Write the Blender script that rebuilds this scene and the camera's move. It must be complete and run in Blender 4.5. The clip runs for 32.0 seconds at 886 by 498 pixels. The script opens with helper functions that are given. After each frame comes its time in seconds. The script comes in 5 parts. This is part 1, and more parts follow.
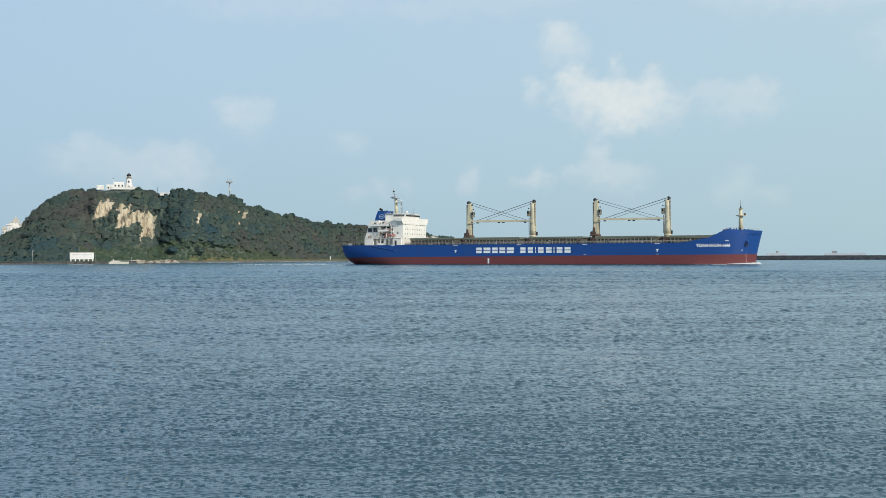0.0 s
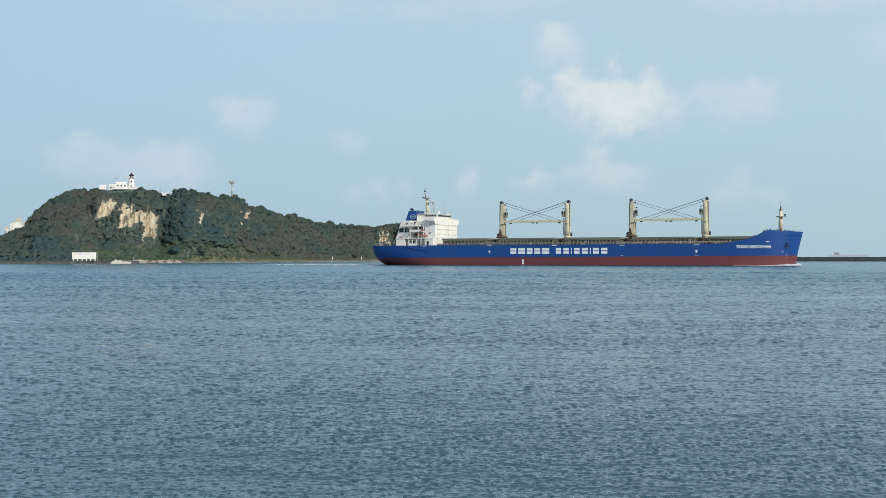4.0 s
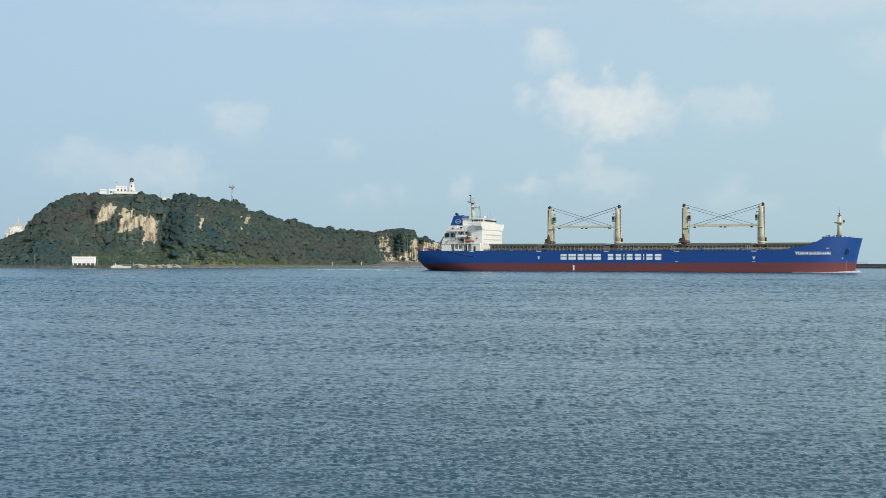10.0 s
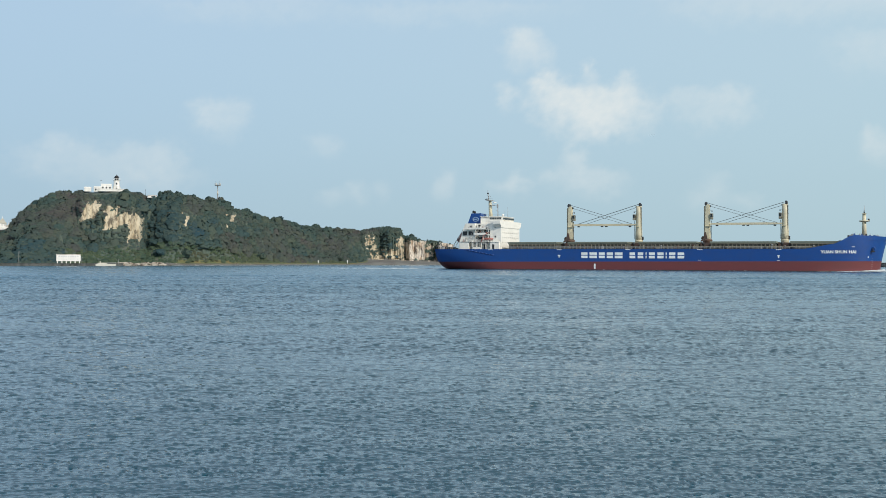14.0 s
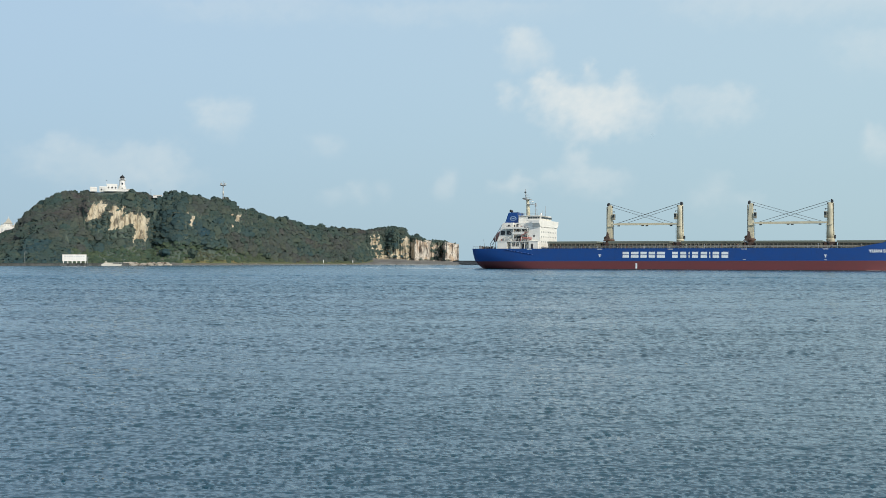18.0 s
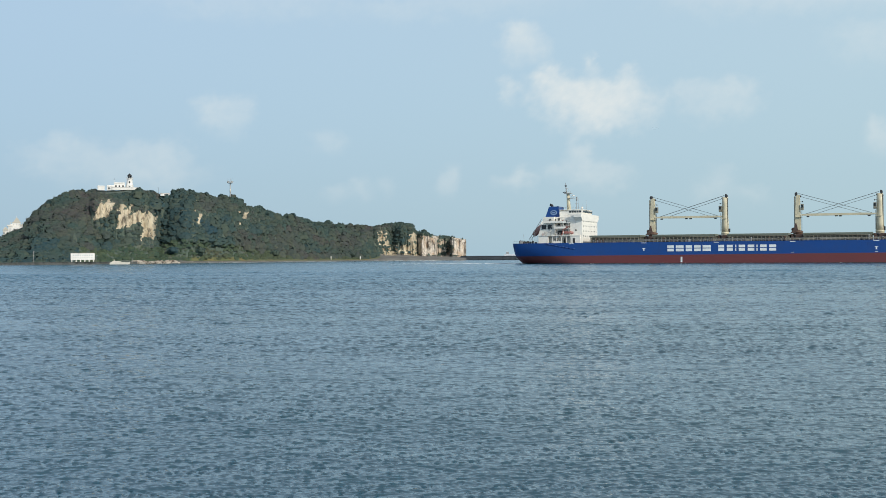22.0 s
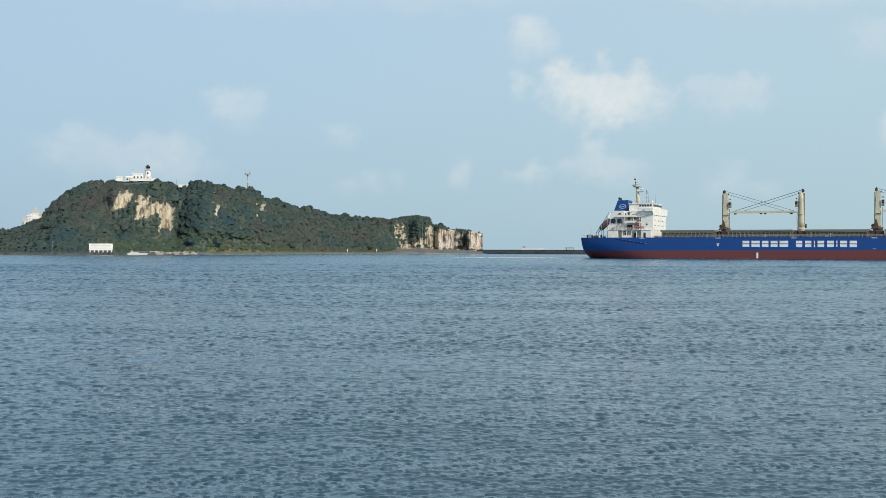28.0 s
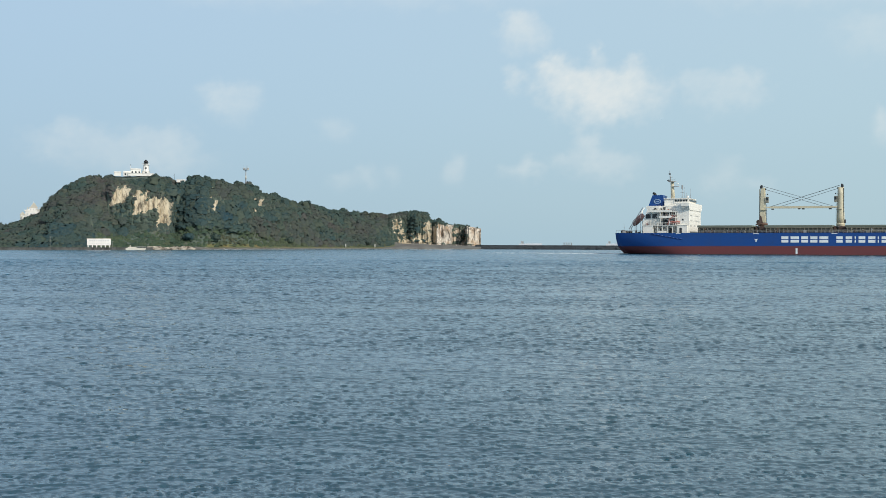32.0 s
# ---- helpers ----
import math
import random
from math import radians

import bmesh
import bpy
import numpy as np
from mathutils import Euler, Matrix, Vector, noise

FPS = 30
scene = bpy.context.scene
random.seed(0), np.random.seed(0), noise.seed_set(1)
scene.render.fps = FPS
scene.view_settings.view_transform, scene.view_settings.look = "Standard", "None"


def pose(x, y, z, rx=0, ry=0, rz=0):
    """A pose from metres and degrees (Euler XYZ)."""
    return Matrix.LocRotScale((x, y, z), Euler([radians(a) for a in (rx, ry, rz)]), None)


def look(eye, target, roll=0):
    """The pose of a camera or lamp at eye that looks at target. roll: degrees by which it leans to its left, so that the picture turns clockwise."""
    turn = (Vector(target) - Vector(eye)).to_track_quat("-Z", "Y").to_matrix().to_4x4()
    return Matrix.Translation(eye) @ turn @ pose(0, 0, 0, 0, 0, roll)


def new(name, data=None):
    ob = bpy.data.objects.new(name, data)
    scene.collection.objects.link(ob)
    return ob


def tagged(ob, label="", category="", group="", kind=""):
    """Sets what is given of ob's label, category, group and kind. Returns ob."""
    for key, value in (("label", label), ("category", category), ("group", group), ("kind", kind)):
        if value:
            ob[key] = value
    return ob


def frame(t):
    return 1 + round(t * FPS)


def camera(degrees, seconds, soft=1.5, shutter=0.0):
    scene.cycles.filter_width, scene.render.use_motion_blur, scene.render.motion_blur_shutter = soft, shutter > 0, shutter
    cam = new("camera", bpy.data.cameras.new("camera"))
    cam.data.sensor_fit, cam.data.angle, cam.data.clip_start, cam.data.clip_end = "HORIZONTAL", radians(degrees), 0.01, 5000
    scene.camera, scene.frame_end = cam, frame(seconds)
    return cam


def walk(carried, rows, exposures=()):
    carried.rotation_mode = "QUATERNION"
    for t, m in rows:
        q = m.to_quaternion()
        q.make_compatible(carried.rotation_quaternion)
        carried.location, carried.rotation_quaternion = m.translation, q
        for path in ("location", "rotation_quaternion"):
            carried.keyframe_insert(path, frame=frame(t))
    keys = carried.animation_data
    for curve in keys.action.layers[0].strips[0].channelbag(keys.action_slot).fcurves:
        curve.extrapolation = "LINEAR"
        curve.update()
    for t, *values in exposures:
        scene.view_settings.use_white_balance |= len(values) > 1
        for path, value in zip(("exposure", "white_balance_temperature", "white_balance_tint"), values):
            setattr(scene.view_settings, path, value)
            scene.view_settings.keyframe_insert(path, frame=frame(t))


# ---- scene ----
# A bulk carrier leaves a harbour past a wooded headland; filmed by hand from the quay opposite.
EYE_Z = 3.48
cam = camera(45.0, 32.0, soft=0.7)


def view(yaw, pitch, roll):
    """The pose of the hand-held camera: degrees to the right, up, and of lean."""
    return Matrix.Translation((0, 0, EYE_Z)) @ pose(0, 0, 0, 0, 0, -yaw) @ pose(0, 0, 0, 90 + pitch) @ pose(0, 0, 0, 0, 0, roll)


# seconds, yaw, pitch, roll
VIEW = (
    (0, -0.000, 0.394, -0.175), (0.5, 0.001, 0.377, -0.267), (1, -0.046, 0.380, -0.253), (1.5, -0.083, 0.397, -0.144),
    (2, -0.104, 0.393, -0.087), (2.5, -0.128, 0.377, -0.021), (3, -0.126, 0.371, -0.015), (3.5, -0.102, 0.394, -0.047),
    (5.5, -0.181, 0.533, 0.108), (6, -0.166, 0.552, 0.153), (6.5, -0.198, 0.550, 0.142), (7, -0.250, 0.543, 0.113),
    (7.5, -0.270, 0.521, 0.044), (8, -0.255, 0.521, 0.043), (8.5, -0.222, 0.532, 0.069), (9, -0.204, 0.596, 0.144),
    (9.5, -0.191, 0.677, 0.155), (10, -0.110, 0.725, 0.167), (10.5, 0.041, 0.725, 0.176), (11, 0.150, 0.748, 0.177),
    (11.5, 0.214, 0.764, 0.217), (12, 0.267, 0.749, 0.179), (12.5, 0.316, 0.736, 0.125), (13, 0.357, 0.706, 0.120),
    (13.5, 0.482, 0.672, 0.124), (14, 0.634, 0.633, 0.224), (14.5, 0.745, 0.618, 0.293), (16.5, 0.571, 0.613, 0.311),
    (17, 0.487, 0.622, 0.338), (17.5, 0.439, 0.613, 0.289), (18, 0.353, 0.611, 0.171), (18.5, 0.220, 0.580, 0.048),
    (19, 0.090, 0.549, -0.127), (19.5, 0.007, 0.512, -0.309), (20, -0.025, 0.474, -0.429), (20.5, -0.022, 0.439, -0.490),
    (21, -0.016, 0.422, -0.484), (21.5, -0.015, 0.385, -0.446), (22, -0.042, 0.372, -0.339), (22.5, -0.077, 0.348, -0.255),
    (23, -0.136, 0.320, -0.156), (23.5, -0.198, 0.287, -0.071), (24, -0.261, 0.225, -0.037), (24.5, -0.336, 0.186, 0.011),
    (25, -0.519, 0.115, 0.089), (25.5, -0.754, 0.026, 0.135), (27.5, -0.952, 0.020, 0.185), (28, -0.922, 0.023, 0.159),
    (28.5, -0.904, -0.012, 0.189), (29, -0.885, -0.040, 0.218), (29.5, -0.835, -0.053, 0.209), (30, -0.774, -0.043, 0.216),
    (30.5, -0.725, -0.033, 0.241), (31, -0.719, -0.065, 0.262), (31.5, -0.755, -0.137, 0.219), (32, -0.826, -0.230, 0.205),
)
walk(cam, [(t, view(a, b, c)) for t, a, b, c in VIEW], [(0, 0.0), (32, 0.0)])

# ---- light ----
SUN_EL, SUN_AZ = 34.0, 138.0      # degrees; the azimuth runs clockwise from +y
sun_way = Vector((math.sin(radians(SUN_AZ)) * math.cos(radians(SUN_EL)), math.cos(radians(SUN_AZ)) * math.cos(radians(SUN_EL)), math.sin(radians(SUN_EL))))
sun = new("sun", bpy.data.lights.new("sun", "SUN"))
sun.data.energy, sun.data.angle, sun.data.color = 3.2, radians(4.0), (1.0, 0.93, 0.82)
sun.matrix_world = look(sun_way * 300, (0, 0, 0))

world = bpy.data.worlds.new("hazy_sky")
scene.world = world
world.use_nodes = True
wn, wl = world.node_tree.nodes, world.node_tree.links
wn.clear()
w_out, w_bg, w_sky = wn.new("ShaderNodeOutputWorld"), wn.new("ShaderNodeBackground"), wn.new("ShaderNodeTexSky")
w_sky.sky_type, w_sky.sun_disc = "NISHITA", False
w_sky.sun_elevation, w_sky.sun_rotation = radians(SUN_EL), radians(SUN_AZ)
w_sky.air_density, w_sky.dust_density, w_sky.ozone_density = 1.0, 1.2, 2.0
# milky sea haze: thick at the horizon, thinner overhead
w_co, w_sep, w_map, w_mix = wn.new("ShaderNodeTexCoord"), wn.new("ShaderNodeSeparateXYZ"), wn.new("ShaderNodeMapRange"), wn.new("ShaderNodeMix")
w_mix.data_type = "RGBA"
w_ramp = wn.new("ShaderNodeValToRGB")
for e, (at, col) in zip((w_ramp.color_ramp.elements[0], w_ramp.color_ramp.elements[1], w_ramp.color_ramp.elements.new(0.07), w_ramp.color_ramp.elements.new(0.25)),
                        ((0.0, (0.415, 0.585, 0.672, 1)), (1.0, (0.50, 0.70, 0.84, 1)), (0.07, (0.440, 0.612, 0.712, 1)), (0.25, (0.560, 0.742, 0.856, 1)))):
    e.position, e.color = at, col
w_gain = wn.new("ShaderNodeMix")
w_gain.data_type, w_gain.blend_type = "RGBA", "MULTIPLY"
w_gain.inputs[0].default_value, w_gain.inputs[7].default_value = 1.0, (10, 10, 10, 1)
w_map.inputs[1].default_value, w_map.inputs[2].default_value, w_map.inputs[3].default_value, w_map.inputs[4].default_value = 0.0, 0.75, 0.93, 0.35
wl.new(w_co.outputs["Generated"], w_sep.inputs[0])
wl.new(w_sep.outputs["Z"], w_map.inputs[0])
wl.new(w_sep.outputs["Z"], w_ramp.inputs[0])
w_side, w_tint = wn.new("ShaderNodeMapRange"), wn.new("ShaderNodeMix")      # paler towards the sun's side, bluer away from it
w_side.inputs[1].default_value, w_side.inputs[2].default_value = -0.5, 0.5
w_tint.data_type = "RGBA"
w_tint.clamp_result = False
w_tint.inputs[6].default_value, w_tint.inputs[7].default_value = (8.7, 8.95, 9.75, 1), (10.6, 10.45, 10.1, 1)
wl.new(w_sep.outputs["X"], w_side.inputs[0])
wl.new(w_side.outputs[0], w_tint.inputs[0])
wl.new(w_tint.outputs[2], w_gain.inputs[7])
wl.new(w_ramp.outputs[0], w_gain.inputs[6])
wl.new(w_gain.outputs[2], w_mix.inputs[7])
wl.new(w_map.outputs[0], w_mix.inputs[0])
wl.new(w_sky.outputs[0], w_mix.inputs[6])
wl.new(w_mix.outputs[2], w_bg.inputs[0])
wl.new(w_bg.outputs[0], w_out.inputs[0])
w_bg.inputs[1].default_value = 0.1

# ---- materials ----


class Mat:
    """A Principled material with two scales of procedural variation."""

    def __init__(self, name, color, rough=0.6, metal=0.0):
        self.m = bpy.data.materials.new(name)
        self.m.use_nodes = True
        self.n, self.l = self.m.node_tree.nodes, self.m.node_tree.links
        self.b = self.n["Principled BSDF"]
        self.b.inputs["Base Color"].default_value = (*color, 1)
        self.b.inputs["Roughness"].default_value = rough
        self.b.inputs["Metallic"].default_value = metal
        self.color = color
        self.src = None

    def coords(self, scale=(1, 1, 1)):
        co, mp = self.n.new("ShaderNodeTexCoord"), self.n.new("ShaderNodeMapping")
        mp.inputs["Scale"].default_value = scale
        self.l.new(co.outputs["Object"], mp.inputs[0])
        return mp.outputs[0]

    def noise(self, scale, detail=4.0, stretch=(1, 1, 1), rough=0.55):
        t = self.n.new("ShaderNodeTexNoise")
        t.inputs["Scale"].default_value, t.inputs["Detail"].default_value, t.inputs["Roughness"].default_value = scale, detail, rough
        self.l.new(self.coords(stretch), t.inputs["Vector"])
        return t.outputs["Fac"]

    def ramp(self, fac, stops):
        r = self.n.new("ShaderNodeValToRGB")
        while len(r.color_ramp.elements) < len(stops):
            r.color_ramp.elements.new(0.5)
        for e, (p, c) in zip(r.color_ramp.elements, stops):
            e.position, e.color = p, (*c, 1) if len(c) == 3 else c
        self.l.new(fac, r.inputs[0])
        return r.outputs[0]

    def blend(self, fac, color, lo=0.45, hi=0.65, amount=1.0):
        """Lays a colour over what there is, where fac lies above lo to hi."""
        mr, mx = self.n.new("ShaderNodeMapRange"), self.n.new("ShaderNodeMix")
        mr.inputs[1].default_value, mr.inputs[2].default_value, mr.inputs[4].default_value = lo, hi, amount
        mx.data_type = "RGBA"
        self.l.new(fac, mr.inputs[0])
        self.l.new(mr.outputs[0], mx.inputs[0])
        if self.src is None:
            mx.inputs[6].default_value = (*self.color, 1)
        else:
            self.l.new(self.src, mx.inputs[6])
        if isinstance(color, tuple):
            mx.inputs[7].default_value = (*color, 1)
        else:
            self.l.new(color, mx.inputs[7])
        self.src = mx.outputs[2]
        self.l.new(self.src, self.b.inputs["Base Color"])
        return self

    def bump(self, fac, strength=0.3, dist=0.05):
        b = self.n.new("ShaderNodeBump")
        b.inputs["Strength"].default_value, b.inputs["Distance"].default_value = strength, dist
        self.l.new(fac, b.inputs["Height"])
        self.l.new(b.outputs[0], self.b.inputs["Normal"])
        return self


def paint(name, color, rough=0.45, dirt=(0.16, 0.1, 0.06), amount=0.35, streak=True):
    """Ship's paint: weathered, with rust-brown streaks that run down."""
    m = Mat(name, color, rough)
    m.blend(m.noise(0.35, 3), tuple(c * 0.78 + 0.01 for c in color), 0.4, 0.7, 0.6)
    m.blend(m.noise(1.1, 6, (1, 1, 0.16) if streak else (1, 1, 1), 0.7), dirt, 0.6, 0.8, amount)
    m.bump(m.noise(2.5, 3), 0.15, 0.03)
    return m.m


M_BLUE = paint("hull_blue", (0.004, 0.058, 0.25), 0.42, (0.008, 0.03, 0.10), 0.55)
M_RED = paint("antifouling_red", (0.150, 0.036, 0.038), 0.6, (0.1, 0.03, 0.03), 0.6)
M_WHITE = paint("house_white", (0.84, 0.82, 0.75), 0.5, (0.42, 0.30, 0.18), 0.35)
M_MARK = paint("marking_white", (0.80, 0.84, 0.84), 0.5, (0.35, 0.4, 0.42), 0.3)
M_CREAM = paint("crane_cream", (0.62, 0.57, 0.41), 0.5, (0.30, 0.16, 0.07), 0.4)
M_RUST = paint("rusty_orange", (0.12, 0.068, 0.045), 0.7, (0.10, 0.05, 0.03), 0.8)
M_HATCH = paint("hatch_olive", (0.095, 0.098, 0.082), 0.65, (0.17, 0.10, 0.05), 0.6)
M_HATCHTOP = paint("hatch_cover_green", (0.16, 0.185, 0.15), 0.6, (0.17, 0.12, 0.07), 0.5)
M_STAY = paint("stay_ochre", (0.235, 0.225, 0.175), 0.6, (0.2, 0.11, 0.05), 0.5)
M_DECK = paint("deck_brown", (0.09, 0.06, 0.05), 0.7, (0.08, 0.05, 0.04), 0.5, False)
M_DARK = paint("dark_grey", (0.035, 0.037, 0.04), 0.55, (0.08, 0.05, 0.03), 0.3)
M_BLACK = paint("soot_black", (0.012, 0.012, 0.013), 0.6, (0.04, 0.03, 0.02), 0.2)
M_BADGE = paint("faded_badge", (0.22, 0.34, 0.52), 0.5)
M_RESCUE = paint("faded_red", (0.32, 0.12, 0.10), 0.5)
M_GLASS = Mat("dark_window_glass", (0.012, 0.018, 0.022), 0.08).m
M_BOAT = paint("lifeboat_red", (0.40, 0.22, 0.19), 0.55, (0.2, 0.13, 0.1), 0.5)
M_ROPE = Mat("steel_rope", (0.10, 0.10, 0.10), 0.5, 0.4).m
M_GREY = paint("steel_grey", (0.33, 0.34, 0.34), 0.5, (0.2, 0.14, 0.09), 0.4)


def water_material():
    m = Mat("sea_water", (0.002, 0.050, 0.079), 0.05)
    m.b.inputs["IOR"].default_value = 2.1
    m.blend(m.noise(0.012, 3, (1, 2.2, 1)), (0.006, 0.054, 0.072), 0.42, 0.6, 0.9)
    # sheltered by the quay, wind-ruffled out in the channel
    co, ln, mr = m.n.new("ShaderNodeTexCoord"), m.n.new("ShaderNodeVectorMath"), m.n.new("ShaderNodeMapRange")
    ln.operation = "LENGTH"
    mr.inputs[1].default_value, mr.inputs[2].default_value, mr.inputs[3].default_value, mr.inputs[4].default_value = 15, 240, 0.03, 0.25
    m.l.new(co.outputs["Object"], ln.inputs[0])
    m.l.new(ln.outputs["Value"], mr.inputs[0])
    # sky reflected by far wavelets, painted into the base colour: bluer with distance
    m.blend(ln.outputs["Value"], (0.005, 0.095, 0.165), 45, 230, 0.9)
    # cat's paws: long streaks of rougher and smoother water
    ad, mu = m.n.new("ShaderNodeMath"), m.n.new("ShaderNodeMath")
    mu.operation, ad.operation = "MULTIPLY_ADD", "MULTIPLY"
    mu.inputs[1].default_value, mu.inputs[2].default_value = 2.4, -0.2
    m.l.new(m.noise(0.11, 5, (0.3, 1.6, 1), 0.65), mu.inputs[0])
    m.l.new(mu.outputs[0], ad.inputs[0])
    m.l.new(mr.outputs[0], ad.inputs[1])
    m.l.new(ad.outputs[0], m.b.inputs["Roughness"])
    # the finest ripples
    m.bump(m.noise(6.5, 3, (0.6, 1.2, 1), 0.6), 1.0, 0.016)
    # and a low swell under them, which shows as streaks far out
    swell = m.n.new("ShaderNodeBump")
    swell.inputs["Strength"].default_value, swell.inputs["Distance"].default_value = 1.0, 0.35
    m.l.new(m.noise(0.22, 4, (0.6, 1.5, 1), 0.6), swell.inputs["Height"])
    m.l.new(swell.outputs[0], m.n["Bump"].inputs["Normal"])
    return m.m


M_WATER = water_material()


def rock_material(name, base, dark, stain):
    """Weathered stone: stains, dark upright cracks and runs, pitted relief."""
    m = Mat(name, base, 0.9)
    m.blend(m.noise(0.22, 5, (1, 1, 0.35), 0.65), stain, 0.45, 0.62, 0.8)
    m.blend(m.noise(0.5, 6, (1, 1, 0.42), 0.75), dark, 0.50, 0.62, 0.75)
    m.blend(m.noise(0.3, 4, (1, 1, 0.45), 0.6), tuple(0.6 * c for c in dark), 0.55, 0.63, 0.8)
    m.bump(m.noise(0.9, 6, (1, 1, 0.25), 0.7), 1.0, 1.2)
    return m.m


M_ROCK = rock_material("limestone", (0.64, 0.56, 0.41), (0.13, 0.11, 0.08), (0.38, 0.29, 0.17))
M_ROCKRED = rock_material("ochre_limestone", (0.66, 0.60, 0.51), (0.11, 0.09, 0.075), (0.42, 0.28, 0.16))
M_SOIL = Mat("undergrowth", (0.07, 0.10, 0.08), 0.95)
M_SOIL.blend(M_SOIL.noise(0.15, 5), (0.09, 0.105, 0.08), 0.45, 0.65)
M_SOIL = M_SOIL.m
M_BEACH = Mat("dark_sand", (0.15, 0.15, 0.135), 0.95)
M_BEACH.blend(M_BEACH.noise(0.12, 5, (1, 1, 1)), (0.10, 0.095, 0.085), 0.42, 0.62)
M_BEACH = M_BEACH.m
M_GRASS = Mat("dune_grass", (0.10, 0.12, 0.055), 0.95)
M_GRASS.blend(M_GRASS.noise(0.2, 5), (0.17, 0.14, 0.06), 0.45, 0.65)
M_GRASS = M_GRASS.m
M_SEAWALL = rock_material("wet_concrete", (0.10, 0.105, 0.10), (0.04, 0.045, 0.045), (0.07, 0.075, 0.07))
M_STONE = rock_material("breakwater_stone", (0.045, 0.058, 0.068), (0.03, 0.038, 0.045), (0.04, 0.05, 0.058))
M_WALLWHITE = paint("wall_white", (0.80, 0.79, 0.75), 0.7, (0.45, 0.42, 0.36), 0.35)
M_FADED = paint("faded_lettering", (0.60, 0.61, 0.61), 0.7)
M_FARHULL = paint("far_hull", (0.58, 0.62, 0.66), 0.6)
M_PALE = paint("stained_concrete", (0.56, 0.54, 0.47), 0.8, (0.3, 0.28, 0.22), 0.5)
M_BOULDER = rock_material("shore_boulder", (0.40, 0.36, 0.30), (0.12, 0.10, 0.08), (0.26, 0.21, 0.15))


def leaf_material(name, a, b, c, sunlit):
    """Foliage whose tone goes from a over b to c from plant to plant, with random sprays painted paler as if sunlit."""
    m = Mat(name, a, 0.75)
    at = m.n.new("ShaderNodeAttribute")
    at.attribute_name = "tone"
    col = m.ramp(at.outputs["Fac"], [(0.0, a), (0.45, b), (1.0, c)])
    m.src = col
    isl = m.n.new("ShaderNodeNewGeometry")
    m.blend(isl.outputs["Random Per Island"], sunlit, 0.35, 1.0, 0.6)
    m.blend(m.noise(0.9, 4, (1, 1, 1), 0.7), tuple(0.6 * x for x in a), 0.5, 0.72, 0.6)
    m.bump(m.noise(1.6, 5, (1, 1, 1), 0.7), 0.6, 0.35)
    tl, mx, out = m.n.new("ShaderNodeBsdfTranslucent"), m.n.new("ShaderNodeMixShader"), m.n["Material Output"]
    mx.inputs[0].default_value = 0.5
    m.l.new(m.src, tl.inputs["Color"])
    m.l.new(m.b.outputs[0], mx.inputs[1])
    m.l.new(tl.outputs[0], mx.inputs[2])
    m.l.new(mx.outputs[0], out.inputs["Surface"])
    m.b.inputs["Specular IOR Level"].default_value = 0.3
    m.b.inputs["Roughness"].default_value = 0.65
    return m.m


# the haze before the hill is mixed into the woodland colours as extra blue
M_LEAF = leaf_material("hazy_woodland_leaves", (0.044, 0.108, 0.138), (0.086, 0.142, 0.122), (0.134, 0.130, 0.124), (0.150, 0.180, 0.122))
M_LEAFBUSH = leaf_material("shore_scrub_leaves", (0.058, 0.118, 0.098), (0.096, 0.152, 0.096), (0.150, 0.160, 0.110), (0.160, 0.205, 0.105))
M_BARK = Mat("bark", (0.10, 0.075, 0.055), 0.9).m

# ---- mesh helpers ----


def link(name, bm, material, parent=None, label=""):
    me = bpy.data.meshes.new(name)
    bm.to_mesh(me)
    bm.free()
    me.materials.append(material)
    ob = new(name, me)
    ob.parent = parent
    if label:
        ob["label"] = label
    return ob


part = link


def add_box(bm, x0, x1, y0, y1, z0, z1, bevel=0.0):
    vs = [bm.verts.new((x, y, z)) for x in (x0, x1) for y in (y0, y1) for z in (z0, z1)]
    fs = [bm.faces.new([vs[i] for i in q]) for q in ((0, 1, 3, 2), (4, 6, 7, 5), (0, 4, 5, 1), (2, 3, 7, 6), (0, 2, 6, 4), (1, 5, 7, 3))]
    if bevel:
        es = list({e for f in fs for e in f.edges})
        bmesh.ops.bevel(bm, geom=es, offset=bevel, segments=2, affect="EDGES", profile=0.5)
    return bm


def box(x0, x1, y0, y1, z0, z1, bevel=0.0):
    return add_box(bmesh.new(), x0, x1, y0, y1, z0, z1, bevel)


def add_tube(bm, a, b, r0, r1=None, n=12, cap=True):
    """A tapered round bar from a to b."""
    a, b = Vector(a), Vector(b)
    r1 = r0 if r1 is None else r1
    q = (b - a).to_track_quat("Z", "Y")
    rings = []
    for p, r in ((a, r0), (b, r1)):
        rings.append([bm.verts.new(p + q @ Vector((r * math.cos(k * math.tau / n), r * math.sin(k * math.tau / n), 0))) for k in range(n)])
    for k in range(n):
        f = bm.faces.new((rings[0][k], rings[0][(k + 1) % n], rings[1][(k + 1) % n], rings[1][k]))
        f.smooth = n > 6
    if cap:
        bm.faces.new(rings[0][::-1])
        bm.faces.new(rings[1])
    return bm


def tube(a, b, r0, r1=None, n=12):
    return add_tube(bmesh.new(), a, b, r0, r1, n)


